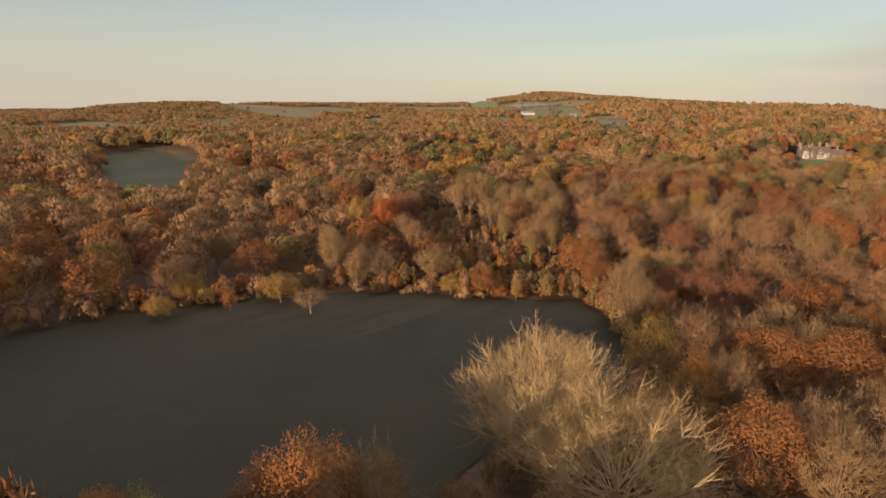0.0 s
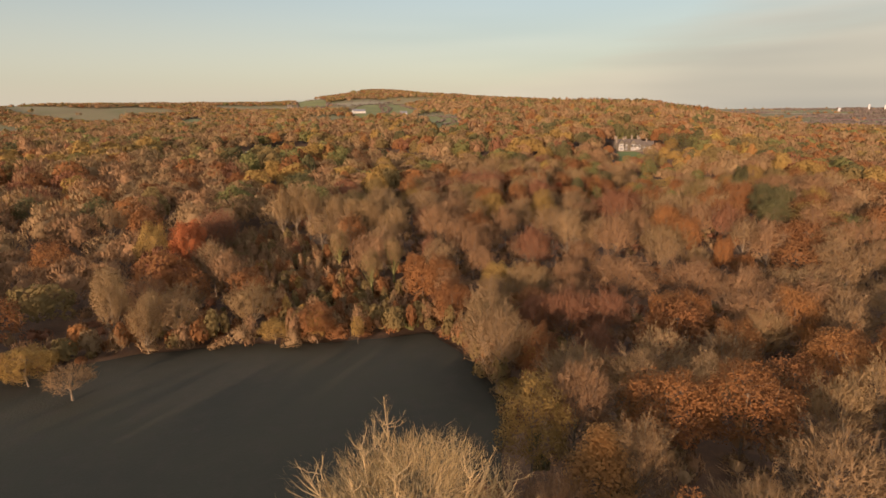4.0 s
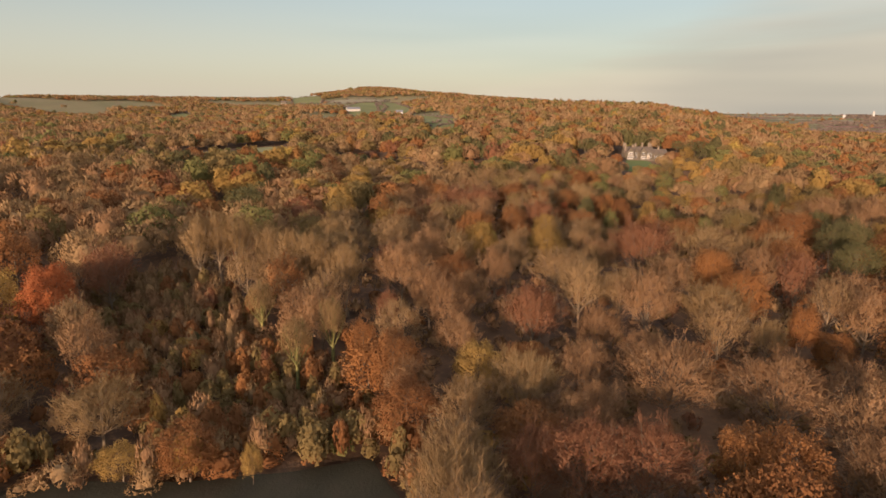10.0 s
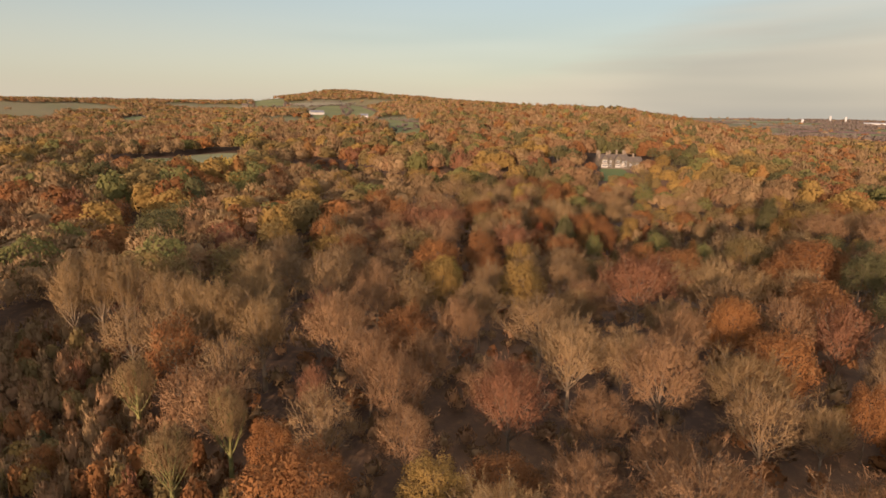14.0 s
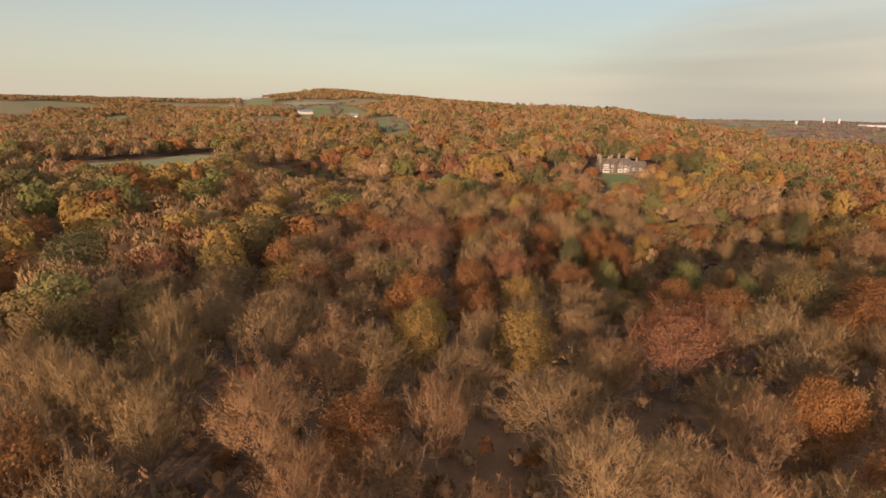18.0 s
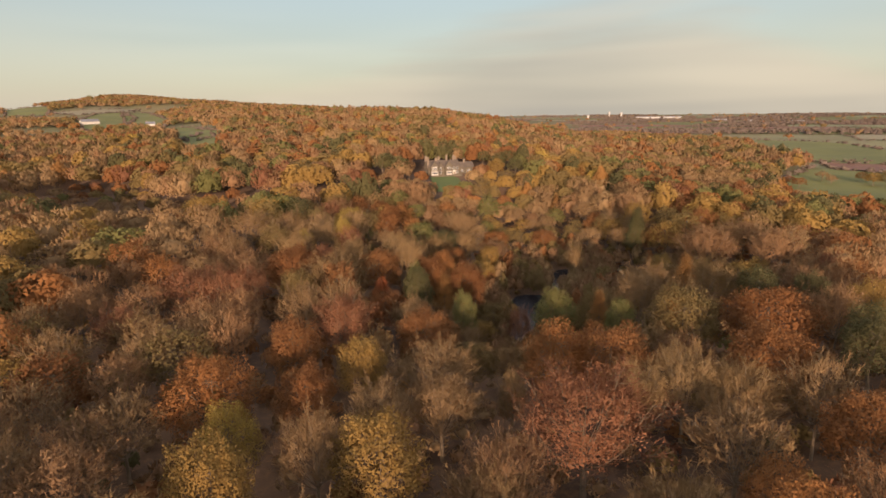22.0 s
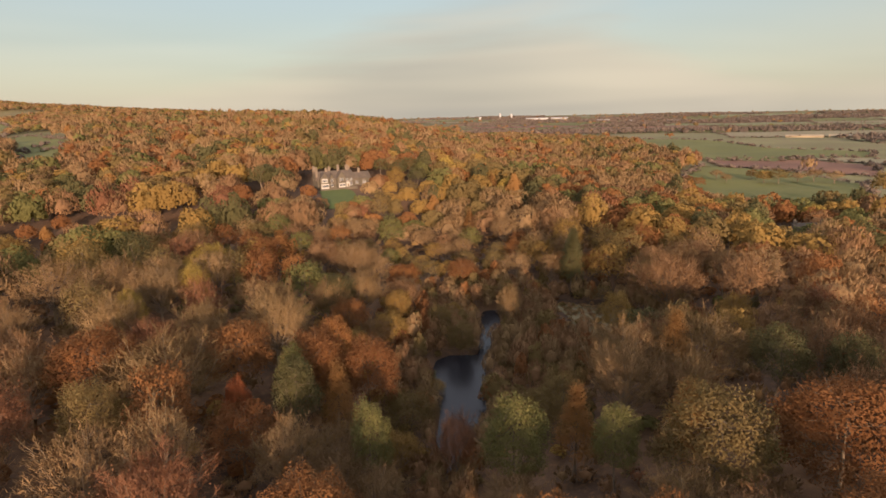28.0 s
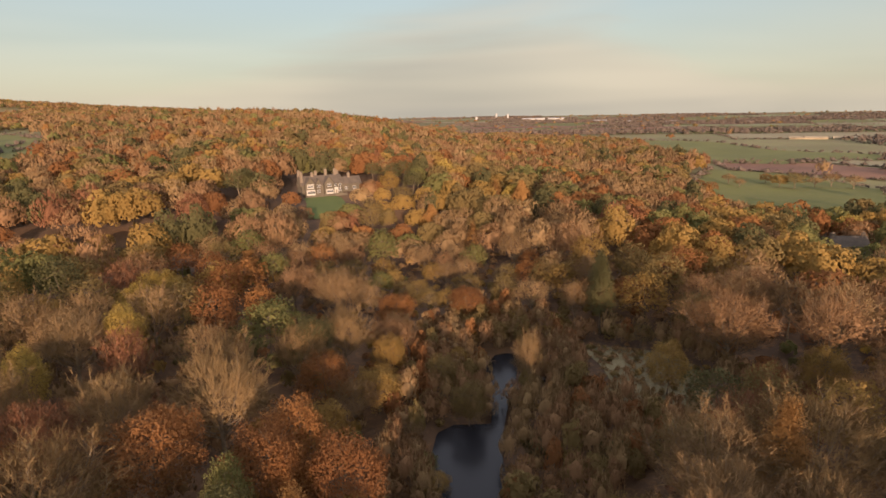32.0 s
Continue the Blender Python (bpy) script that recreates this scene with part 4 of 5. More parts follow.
plant("tall", 6.7, 234.6, 23.0, 4.5)
plant("tall", 15.9, 235.4, 23.0, 5)
plant("tall", 11.4, 235.9, 24.0, 5)
plant("tan", -6.5, 53.3, 18.0, 5)
plant("tan", 51.7, 70.4, 15.0, 6)
plant("tan", 67.1, 97.8, 16.0, 6)
plant("tan", 50.7, 109.3, 15.0, 7)
plant("tan", 42.9, 123.4, 18.0, 8)
plant("tan", -33.9, 143.3, 8.0, 5)
plant("tan", 53.6, 154.7, 15.0, 6)
plant("tan", 89.6, 186.0, 19.0, 7)
plant("tan", -99.4, 189.2, 17.0, 6)
plant("tan", 92.9, 202.5, 16.0, 9)
plant("tan", 119.6, 241.1, 14.9, 8)
plant("tan", 183.3, 247.1, 17.7, 7)
plant("tan", -50.1, 248.0, 20.0, 7)
plant("tan", 265.6, 250.1, 19.1, 8)
plant("tan", 193.5, 252.2, 17.7, 9)
plant("tan", 206.5, 343.6, 18.6, 8)
plant("tan", 150.5, 348.5, 16.4, 8)
plant("tan", 133.1, 367.0, 18.0, 9)
plant("yellow", 87.4, 241.8, 15.0, 4)
plant("yellow", 141.2, 340.1, 16.0, 4)
plant("yellow", 159.0, 348.6, 16.4, 5)
plant("yellow", 167.7, 364.8, 14.5, 6)
plant("yellow", 175.5, 373.1, 14.0, 6)

# by the dip and under the broad poplars
plant("gold", 159, 425, 15, 8)
plant("tan", 3, 60, 8, 4)
plant("tan", 9, 69, 7, 4)
plant("rusttwig", -3, 55, 9, 4.5)
# trees beside the house
plant("gold", 333, 466, 15, 7)
plant("pine", 347, 478, 17, 6.5)
plant("pine", 341, 456, 16, 6.5)
plant("olive", 326, 448, 12, 6.5)
plant("green", 354, 465, 16, 6.5)
plant("pine", 361, 484, 17, 6.5)
plant("pine", 345, 493, 16, 5.5)
# trees standing in the pasture
plant("orange", 729, 383, 10.8, 7.5)
plant("gold", 710, 367, 13.5, 9)
plant("olive", 711, 355, 16.2, 10.5)
plant("tan", 734, 344, 10.8, 7.5)
plant("tan", 755, 335, 13.5, 9)
plant("tan", 749, 317, 13.5, 9)
plant("tan", 689, 394, 9.45, 6)
plant("tan", 707, 409, 10.8, 7.5)
plant("rust", 646, 404, 10.8, 7.5)
plant("rust", 655, 417, 10.8, 7.5)


# ---- the woods between them ----
def clear_of(x, y, margin, spread=0.0):
    """Places free of open land (with room for a crown of that spread) and of the trees that stand out."""
    ok = np.ones(len(x), bool)
    for corners in CLEARED:
        ok &= ~inside(x, y, corners)
        if spread:
            for dx, dy in ((1, 0), (-1, 0), (0, 1), (0, -1)):
                ok &= ~inside(x + dx * spread, y + dy * spread, corners)
    px, py, pr = np.array(PLACED).T
    for i in range(0, len(x), 2000):
        s = slice(i, i + 2000)
        d = np.hypot(x[s, None] - px, y[s, None] - py)
        ok[s] &= (d > pr * 0.75 + margin).all(1)
    return ok


def scatter(x0, x1, y0, y1, step, jitter=0.42):
    gx, gy = np.meshgrid(np.arange(x0, x1, step), np.arange(y0, y1, step), indexing="ij")
    gy = gy + (np.arange(len(gx)) % 2)[:, None] * step / 2
    x, y = gx.ravel() + rng.uniform(-jitter, jitter, gx.size) * step, gy.ravel() + rng.uniform(-jitter, jitter, gx.size) * step
    return x, y


def soft_noise(x, y, size, seed=0.0):
    """A slow wave over the land between 0 and 1, for stands of one kind."""
    u, v = x / size + seed, y / size - seed * 1.7
    w = np.sin(u * 2.1 + 1.3 * np.sin(v * 1.7)) + np.sin(v * 2.3 + 1.1 * np.sin(u * 1.9 + 2)) + 0.6 * np.sin(u * 4.7 + v * 3.9)
    return np.clip(0.5 + w / 5.2, 0, 1)


NAMES = ["tan", "pale", "rusttwig", "redtwig", "rust", "red", "orange", "gold", "yellow", "olive", "green", "pine", "larch"]
WOOD = np.array([0.41, 0.04, 0.33, 0.04, 0.09, 0.0, 0.027, 0.018, 0.002, 0.03, 0.004, 0.010, 0.002])
PARK = np.array([0.20, 0.03, 0.09, 0.01, 0.05, 0.0, 0.03, 0.25, 0.008, 0.25, 0.08, 0.04, 0.015])
HEDGE = np.array([0.46, 0.10, 0.24, 0.02, 0.08, 0.0, 0.02, 0.01, 0.0, 0.04, 0.01, 0.02, 0.0])
FAR = np.array([0.46, 0.02, 0.22, 0.01, 0.04, 0.0, 0.005, 0.01, 0.0, 0.20, 0.03, 0.03, 0.0])
PINES = np.array([0.14, 0.04, 0.20, 0.02, 0.14, 0.0, 0.05, 0.06, 0.004, 0.12, 0.10, 0.12, 0.03])


def farmland(x, y):
    """Where the open country of the plain and of the hill's slopes lies."""
    plain = sstep(-25, 25, x - np.interp(y, [0, 280, 415, 463, 804, 1040, 1500, 2200, 5000], [545, 590, 612, 815, 1300, 1380, 1600, 2000, 3600]))
    slope = sstep(0.54, 0.6, soft_noise(x, y, 260, 9.0)) * sstep(900, 1300, y)
    return np.maximum(plain, slope)


def kinds_at(x, y):
    """The kind of tree at each place: brown woods in the valley, mixed park woods round the house, pines to the east."""
    park = sstep(280, 420, y + 0.35 * x) * (0.4 + 0.6 * soft_noise(x, y, 160, 1.0))
    pines = sstep(230, 420, x) * soft_noise(x, y, 130, 4.0) ** 0.6 * sstep(1500, 900, y)
    pines = np.maximum(pines, 0.85 * np.exp(-((x - 290) / 110) ** 2 - ((y - 590) / 95) ** 2))
    w = WOOD[None] * (1 - park)[:, None] + PARK[None] * park[:, None]
    w = w * (1 - pines)[:, None] + PINES[None] * pines[:, None]
    distant = sstep(520, 900, np.hypot(x, y))
    w = w * (1 - 0.8 * distant)[:, None] + FAR[None] * 0.8 * distant[:, None]
    open_land = farmland(x, y)
    w = w * (1 - open_land)[:, None] + HEDGE[None] * open_land[:, None]
    w = w * (0.06 + 2.4 * np.stack([soft_noise(x, y, 55, 2.0 + 3.1 * k) for k in range(len(NAMES))], 1) ** 3)
    c = np.cumsum(w / w.sum(1, keepdims=True), 1)
    return (rng.random(len(x))[:, None] > c).sum(1).clip(0, len(NAMES) - 1)


# near woods: every tree a thing
nx, ny = scatter(-70, 330, 30, 420, 10.8)
gap = off_path(nx, ny)
keep = (gap < 95) & (ny > 75 - 0.3 * nx) & clear_of(nx, ny, 3.3)
nx, ny = nx[keep], ny[keep]
for x, y, k in zip(nx, ny, kinds_at(nx, ny)):
    kind = NAMES[k]
    if COUNT.get(kind, 0) > 285:
        kind = "tan" if COUNT.get("tan", 0) < 285 else "pale"
    tree_thing(kind, float(x), float(y), float(rng.uniform(13.5, 17.5) * (0.82 + 0.36 * soft_noise(x, y, 38, 6.0)) * stature(x, y)), float(rng.uniform(5.2, 7.4) * (0.3 + 0.7 * stature(x, y))), hi=bool(off_path(x, y) < 26))


def small_tree(kind, level, fringe, seed):
    """A crown seen from afar, of height and radius 1: a lobed heart with sprays of leaf or fine twigs all over it."""
    r = np.random.default_rng(seed)
    twiggy = KINDS[kind]["form"] in ("twigs", "mixed")
    p, out = canopy(r, fringe, (6, 9, 15)[level], (0.88, 1.0), 0.34, level=3 if fringe > 100 else 2)
    if kind == "larch":
        p[:, :2] *= np.clip(1.0 - 0.75 * p[:, 2:], 0.12, 1.25)
    out = unit(out * np.array([1, 1, 0.6]))
    size = r.uniform(0.7, 1.3, fringe) * 2.9 / math.sqrt(fringe)
    if twiggy:
        aim = unit(out * 0.3 + r.normal(0, 0.3, p.shape) + np.array([0, 0, 0.7]))
        pieces = slivers(p - aim * size[:, None] * 0.6, aim, size * 1.5, size * 0.25, r, out)
    else:
        pieces = flakes(p, size, r, out)
    heart = dome(0, r, 6, 0.2)
    v, f, n = joined((heart[0] * 0.62, *heart[1:]), pieces)
    v[:, 2] = 0.52 + v[:, 2] * 0.5
    return v, f, n


def wood_stuff(name, x, y, kinds, level, fringe, height, radius, label, seed, leaf=None):
    """Far woods: one mesh a kind, each tree with its own tone."""
    for k, kind in enumerate(NAMES):
        at = np.flatnonzero(kinds == k)
        if not len(at):
            continue
        vs, fs, ts, ns, base = [], [], [], [], 0
        forms = [small_tree(kind, level, fringe, seed + 17 * k + v) for v in range(6)]
        pick = rng.integers(0, 6, len(at))
        for v, (fv, ff, fn) in enumerate(forms):
            some = at[pick == v]
            if not len(some):
                continue
            a = rng.uniform(0, 6.28, len(some))
            grown = stature(x[some], y[some])
            R, Hh = rng.uniform(*radius, len(some)) * (0.25 + 0.75 * grown), rng.uniform(*height, len(some)) * (0.86 + 0.28 * soft_noise(x[some], y[some], 48, 6.0)) * grown
            if kind in ("pine", "larch"):
                R, Hh = R * 0.8, Hh * 1.08
            c, s = np.cos(a)[:, None], np.sin(a)[:, None]
            X = (fv[None, :, 0] * c - fv[None, :, 1] * s) * R[:, None] + x[some][:, None]
            Y = (fv[None, :, 0] * s + fv[None, :, 1] * c) * R[:, None] + y[some][:, None]
            Z = fv[None, :, 2] * Hh[:, None] + ground(x[some], y[some])[:, None]
            vs.append(np.stack([X, Y, Z], -1).reshape(-1, 3))
            fs.append((ff[None] + (base + np.arange(len(some)) * len(fv))[:, None, None]).reshape(-1, 3))
            ns.append(np.stack([fn[None, :, 0] * c - fn[None, :, 1] * s, fn[None, :, 0] * s + fn[None, :, 1] * c, np.broadcast_to(fn[None, :, 2], X.shape)], -1).reshape(-1, 3))
            ts.append(np.repeat(rng.random(len(some)), len(ff)))
            base += len(some) * len(fv)
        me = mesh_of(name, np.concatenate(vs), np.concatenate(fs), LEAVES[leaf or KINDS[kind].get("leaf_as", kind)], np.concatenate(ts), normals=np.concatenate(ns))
        tagged(new(name, me), label + " " + LABELS[kind][1].split(" with")[0] + " kind", "woodland", kind="stuff")


def in_view(x, y):
    az = np.degrees(np.arctan2(x - 10, y + 30))
    az2 = np.degrees(np.arctan2(x - 120, y - 225))
    return ((az > -46) & (az < 42)) | ((az < 75) & (az > 0) & (np.hypot(x, y) < 290)) | ((az2 > 0) & (az2 < 92))


def in_sight(x, y, rise=19.0):
    """Which places the land between them and the valley does not hide."""
    seen = np.zeros(len(x), bool)
    for ex, ey in ((5, 20), (60, 150), (120, 230)):
        far = np.hypot(x - ex, y - ey)
        horizon = np.full(len(x), -9.0)
        for s in np.linspace(0.03, 0.97, 40):
            d = np.minimum(far * s, far - 60)
            t = d / far
            horizon = np.maximum(horizon, np.where(d > 40, (ground(ex + (x - ex) * t, ey + (y - ey) * t) + 9 - 50) / np.maximum(d, 1), -9))
        seen |= (ground(x, y) + rise - 50) / far > horizon
    return seen


# the wood on round the valley
mx, my = scatter(-330, 560, 20, 640, 12.2)
gap = off_path(mx, my)
keep = (gap >= 95) & (gap < 175) & in_view(mx, my) & (farmland(mx, my) < 0.5) & clear_of(mx, my, 3.5, 5.0)
wood_stuff("wood", mx[keep], my[keep], kinds_at(mx[keep], my[keep]), 2, 1200, (14, 19.5), (7.0, 10.2), "autumn woodland beside the valley:", 100)
gap = off_path(mx, my)
keep = (gap >= 175) & (gap < 300) & in_view(mx, my) & (farmland(mx, my) < 0.5) & clear_of(mx, my, 3.5, 5.0)
mx, my = mx[keep], my[keep]
wood_stuff("wood", mx, my, kinds_at(mx, my), 2, 650, (14, 19.5), (7.0, 10.2), "autumn woodland round the valley:", 100)
# the wood behind the meadow, that shades it
bx, by = scatter(-260, 10, -130, 150, 8.0)
keep = (((bx < -125) & (by < 60)) | (by < 44 + 0.25 * np.minimum(0, bx + 80) - 0.2 * np.maximum(0, bx + 30))) & (by < 130) & (np.hypot(bx, by) > 20)
bx, by = bx[keep], by[keep]
wood_stuff("wood", bx, by, kinds_at(bx, by), 1, 260, (19, 23), (5.0, 7.2), "autumn woodland beside the meadow:", 150)


fx, fy = scatter(-900, 1300, 250, 1500, 13.4)
gap = off_path(fx, fy)
open_land = farmland(fx, fy)
keep = (gap >= 300) & (gap < 1000) & in_view(fx, fy) & in_sight(fx, fy) & (rng.random(len(fx)) > open_land * 0.97) & clear_of(fx, fy, 4.0, 5.5)
for near_half, level, fringe in ((True, 2, 260), (False, 1, 100)):
    here = keep & ((gap < 520) == near_half)
    wood_stuff("far_wood", fx[here], fy[here], kinds_at(fx[here], fy[here]), level, fringe, (14.5, 20), (7.6, 11.0), "distant autumn woodland:", 200 + level)
# ---- the plain: fields, hedges and copses ----
def plain_place(u, v):
    """A place on the plain from metres outwards and across."""
    a = radians(62)
    return u * math.sin(a) + v * math.cos(a), u * math.cos(a) - v * math.sin(a)


FIELD_KINDS = [(PASTURE, "green pasture on the plain"), (PASTURE, "green pasture on the plain"), (STUBBLE, "pale stubble field on the plain"), (PLOUGH, "brown ploughed field on the plain"), (FROST, "pale frosty pasture on the plain")]
hedge_x, hedge_y, copse_x, copse_y = [], [], [], []
u = 700.0
while u < 4500:
    deep = rng.uniform(110, 190) * (1 + u / 4000)
    v = -2600.0 + rng.uniform(0, 150)
    while v < 2300:
        wide = rng.uniform(160, 330) * (1 + u / 5000)
        cx, cy = plain_place(u + deep / 2, v + wide / 2)
        corners = [plain_place(u + du, v + dv) for du, dv in ((6, 6), (deep - 6, 6), (deep - 6, wide - 6), (6, wide - 6))]
        px, py = np.array(corners).T
        open_here = (farmland(px, py) > 0.9).all() and np.hypot(px, py).max() < 4650 and in_view(px, py).any()
        taken = any(inside(np.array([*px, cx]), np.array([*py, cy]), c).any() for c in CLEARED)
        if open_here and not taken:
            if rng.random() < 0.92:
                mat, label = FIELD_KINDS[int(rng.integers(len(FIELD_KINDS)))]
                patch("field", corners, mat, label, "field", lift=1.2, step=45.0, soft=3.0)
                CLEARED.pop()
            if rng.random() < 0.45:
                n = int(wide * deep / 300)
                s, q = rng.uniform(0, deep, n), rng.uniform(0, wide, n)
                x, y = plain_place(u + s, v + q)
                copse_x.append(x), copse_y.append(y)
            for s, q in ((np.zeros(int(wide / 9)), np.linspace(0, wide, int(wide / 9))), (np.linspace(0, deep, int(deep / 9)), np.zeros(int(deep / 9)))):
                here = rng.random(len(s)) < 0.8
                x, y = plain_place(u + s[here] + rng.normal(0, 2, here.sum()), v + q[here] + rng.normal(0, 2, here.sum()))
                hedge_x.append(x), hedge_y.append(y)
        v += wide
    u += deep
for corners in EDGED:  # hedges with trees round the open fields
    for (x0, y0), (x1, y1) in zip(corners, corners[1:] + corners[:1]):
        n = int(math.hypot(x1 - x0, y1 - y0) / 7)
        s = rng.random(n)
        hedge_x.append(x0 + (x1 - x0) * s + rng.normal(0, 2.5, n)), hedge_y.append(y0 + (y1 - y0) * s + rng.normal(0, 2.5, n))
hx, hy = np.concatenate(hedge_x), np.concatenate(hedge_y)
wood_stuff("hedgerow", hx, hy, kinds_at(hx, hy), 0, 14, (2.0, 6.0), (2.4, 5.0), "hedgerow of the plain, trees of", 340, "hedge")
cx, cy = np.concatenate(copse_x), np.concatenate(copse_y)
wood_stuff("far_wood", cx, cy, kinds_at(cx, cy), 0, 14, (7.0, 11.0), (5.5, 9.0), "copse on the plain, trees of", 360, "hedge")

vx, vy = scatter(-2600, 4500, 700, 4500, 15.5)
gap = off_path(vx, vy)
open_land = farmland(vx, vy)
keep = (gap >= 1000) & (np.hypot(vx, vy) < 4700) & in_view(vx, vy) & in_sight(vx, vy) & (rng.random(len(vx)) > open_land * 0.99) & clear_of(vx, vy, 2.0)
vx, vy = vx[keep], vy[keep]
wood_stuff("far_wood", vx, vy, kinds_at(vx, vy), 0, 24, (9, 12), (7.5, 10.5), "far hillside woodland:", 300)


# ---- undergrowth ----
def scrub_at(x, y):
    return inside(x, y, [(-22, 240), (2, 244), (17, 227), (24, 204), (36, 187), (42, 170), (40, 160), (8, 162), (-8, 192)])


ux, uy = scatter(-80, 330, 40, 400, 5.4)
blocked = np.zeros(len(ux), bool)
for corners in CLEARED[:-1]:
    blocked |= inside(ux, uy, corners)
keep = (off_path(ux, uy) < 110) & in_view(ux, uy) & ~blocked & (uy > 48 - 0.3 * ux)
ux, uy = ux[keep], uy[keep]
wood_stuff("undergrowth", ux, uy, kinds_at(ux, uy), 0, 80, (1.6, 5.0), (1.4, 2.8), "undergrowth of the wood, small plants of", 400)
ux, uy = scatter(140, 280, 245, 350, 3.4)
blocked = inside(ux, uy, CLEARED[1])
for corners in CLEARED[:-1]:
    blocked |= inside(ux, uy, corners)
keep = (stature(ux, uy) < 0.5) & ~blocked
ux, uy = ux[keep], uy[keep]
wood_stuff("undergrowth", ux, uy, rng.choice([0, 0, 1, 2, 2, 9, 4], len(ux)), 1, 240, (12.0, 25.0), (3.0, 5.2), "waterside thicket, small plants of", 430)
ux, uy = scatter(215, 256, 255, 306, 1.7)
keep = inside(ux, uy, [(244, 302), (250, 287), (245, 270), (231, 259), (219, 266), (222, 282)]) & (rng.random(len(ux)) < 0.75)
ux, uy = ux[keep], uy[keep]
wood_stuff("heather", ux, uy, rng.choice([0, 0, 1, 2, 9], len(ux)), 0, 70, (2.0, 4.5), (0.9, 2.2), "heather tufts of the clearing, small plants of", 520)
ux, uy = scatter(-30, 50, 155, 250, 2.7)
keep = scrub_at(ux, uy)
ux, uy = ux[keep], uy[keep]
mixed = np.where(rng.random(len(ux)) < 0.5, rng.choice([9, 9, 0, 2, 2, 0, 4], len(ux)), kinds_at(ux, uy))
wood_stuff("scrub", ux, uy, mixed, 1, 260, (3.5, 8.5), (1.2, 2.4), "young scrub, small plants of", 450)

# shrubs along the meadow's edge
edge = [(-100, 127), (-78, 143), (-50, 153), (-28, 165), (3, 159), (21, 160), (42, 156), (45, 135), (43, 116)]
ex, ey = [], []
for (x0, y0), (x1, y1) in zip(edge, edge[1:]):
    n = int(math.hypot(x1 - x0, y1 - y0) / 1.0)
    s = rng.random(n)
    ex.append(x0 + (x1 - x0) * s + rng.normal(0, 1.6, n)), ey.append(y0 + (y1 - y0) * s + rng.uniform(-1.0, 9.0, n))
ex, ey = np.concatenate(ex), np.concatenate(ey)
wood_stuff("edge_shrubs", ex, ey, rng.choice([0, 0, 0, 2, 2, 2, 4, 4, 6, 7, 9, 9, 9], len(ex)), 1, 320, (1.6, 9.0), (1.1, 3.4), "shrubs along the meadow's edge, small plants of", 480)

# ---- buildings ----
STONE = material("brown_stone", two_scale((0.085, 0.070, 0.048), (0.115, 0.094, 0.064), (0.07, 0.056, 0.04), 0.25, 2.5), 0.9, (4.0, 0.03))
TILES = material("brown_roof_tiles", two_scale((0.062, 0.048, 0.035), (0.088, 0.068, 0.050), (0.11, 0.083, 0.06), 0.3, 3.0), 0.85, (5.0, 0.03))
BRICK = material("chimney_brick", two_scale((0.15, 0.115, 0.08), (0.19, 0.145, 0.10), (0.12, 0.09, 0.065), 0.4, 4.0), 0.9, (6.0, 0.02))
WHITE = material("white_render", two_scale((0.36, 0.33, 0.28), (0.43, 0.40, 0.34), (0.31, 0.28, 0.24), 0.4, 2.0), 0.8)
FRAME = material("window_frame_paint", (0.42, 0.40, 0.36), 0.5)
GLASS = material("window_glass", (0.03, 0.035, 0.04), 0.05, specular=0.6)
SLATE = material("grey_roof", two_scale((0.10, 0.10, 0.11), (0.15, 0.15, 0.155), (0.2, 0.19, 0.18), 0.2, 1.0), 0.7)
THATCH = material("straw_cladding", two_scale((0.24, 0.19, 0.12), (0.30, 0.24, 0.15), (0.2, 0.16, 0.1), 0.05, 0.4), 0.8)
METAL = material("white_cladding", two_scale((0.27, 0.255, 0.23), (0.33, 0.315, 0.29), (0.24, 0.23, 0.215), 0.05, 0.4), 0.5)


def part(name, bm, mat, parent, label=""):
    me = bpy.data.meshes.new(name)
    bm.to_mesh(me)
    bm.free()
    me.materials.append(mat)
    ob = new(name, me)
    ob.parent = parent
    return tagged(ob, label)


def box(x0, x1, y0, y1, z0, z1, bevel=0.0):
    bm = bmesh.new()
    bmesh.ops.create_cube(bm, size=1)
    bmesh.ops.transform(bm, verts=bm.verts, matrix=Matrix.LocRotScale(((x0 + x1) / 2, (y0 + y1) / 2, (z0 + z1) / 2), None, (x1 - x0, y1 - y0, z1 - z0)))
    if bevel:
        bmesh.ops.bevel(bm, geom=bm.edges[:], offset=bevel, segments=1, affect="EDGES")
    return bm


def extruded(outline, y0, y1):
    """A shape drawn in x and z, drawn out from y0 to y1."""
    bm = bmesh.new()
    front = [bm.verts.new((x, y0, z)) for x, z in outline]
    back = [bm.verts.new((x, y1, z)) for x, z in outline]
    bm.faces.new(front)
    bm.faces.new(back[::-1])
    for i in range(len(outline)):
        j = (i + 1) % len(outline)
        bm.faces.new((front[j], front[i], back[i], back[j]))
    bmesh.ops.recalc_face_normals(bm, faces=bm.faces[:])
    return bm


def turned(bm, degrees, x, y, z=0.0):
    bmesh.ops.transform(bm, verts=bm.verts, matrix=pose(x, y, z, 0, 0, degrees))
    return bm


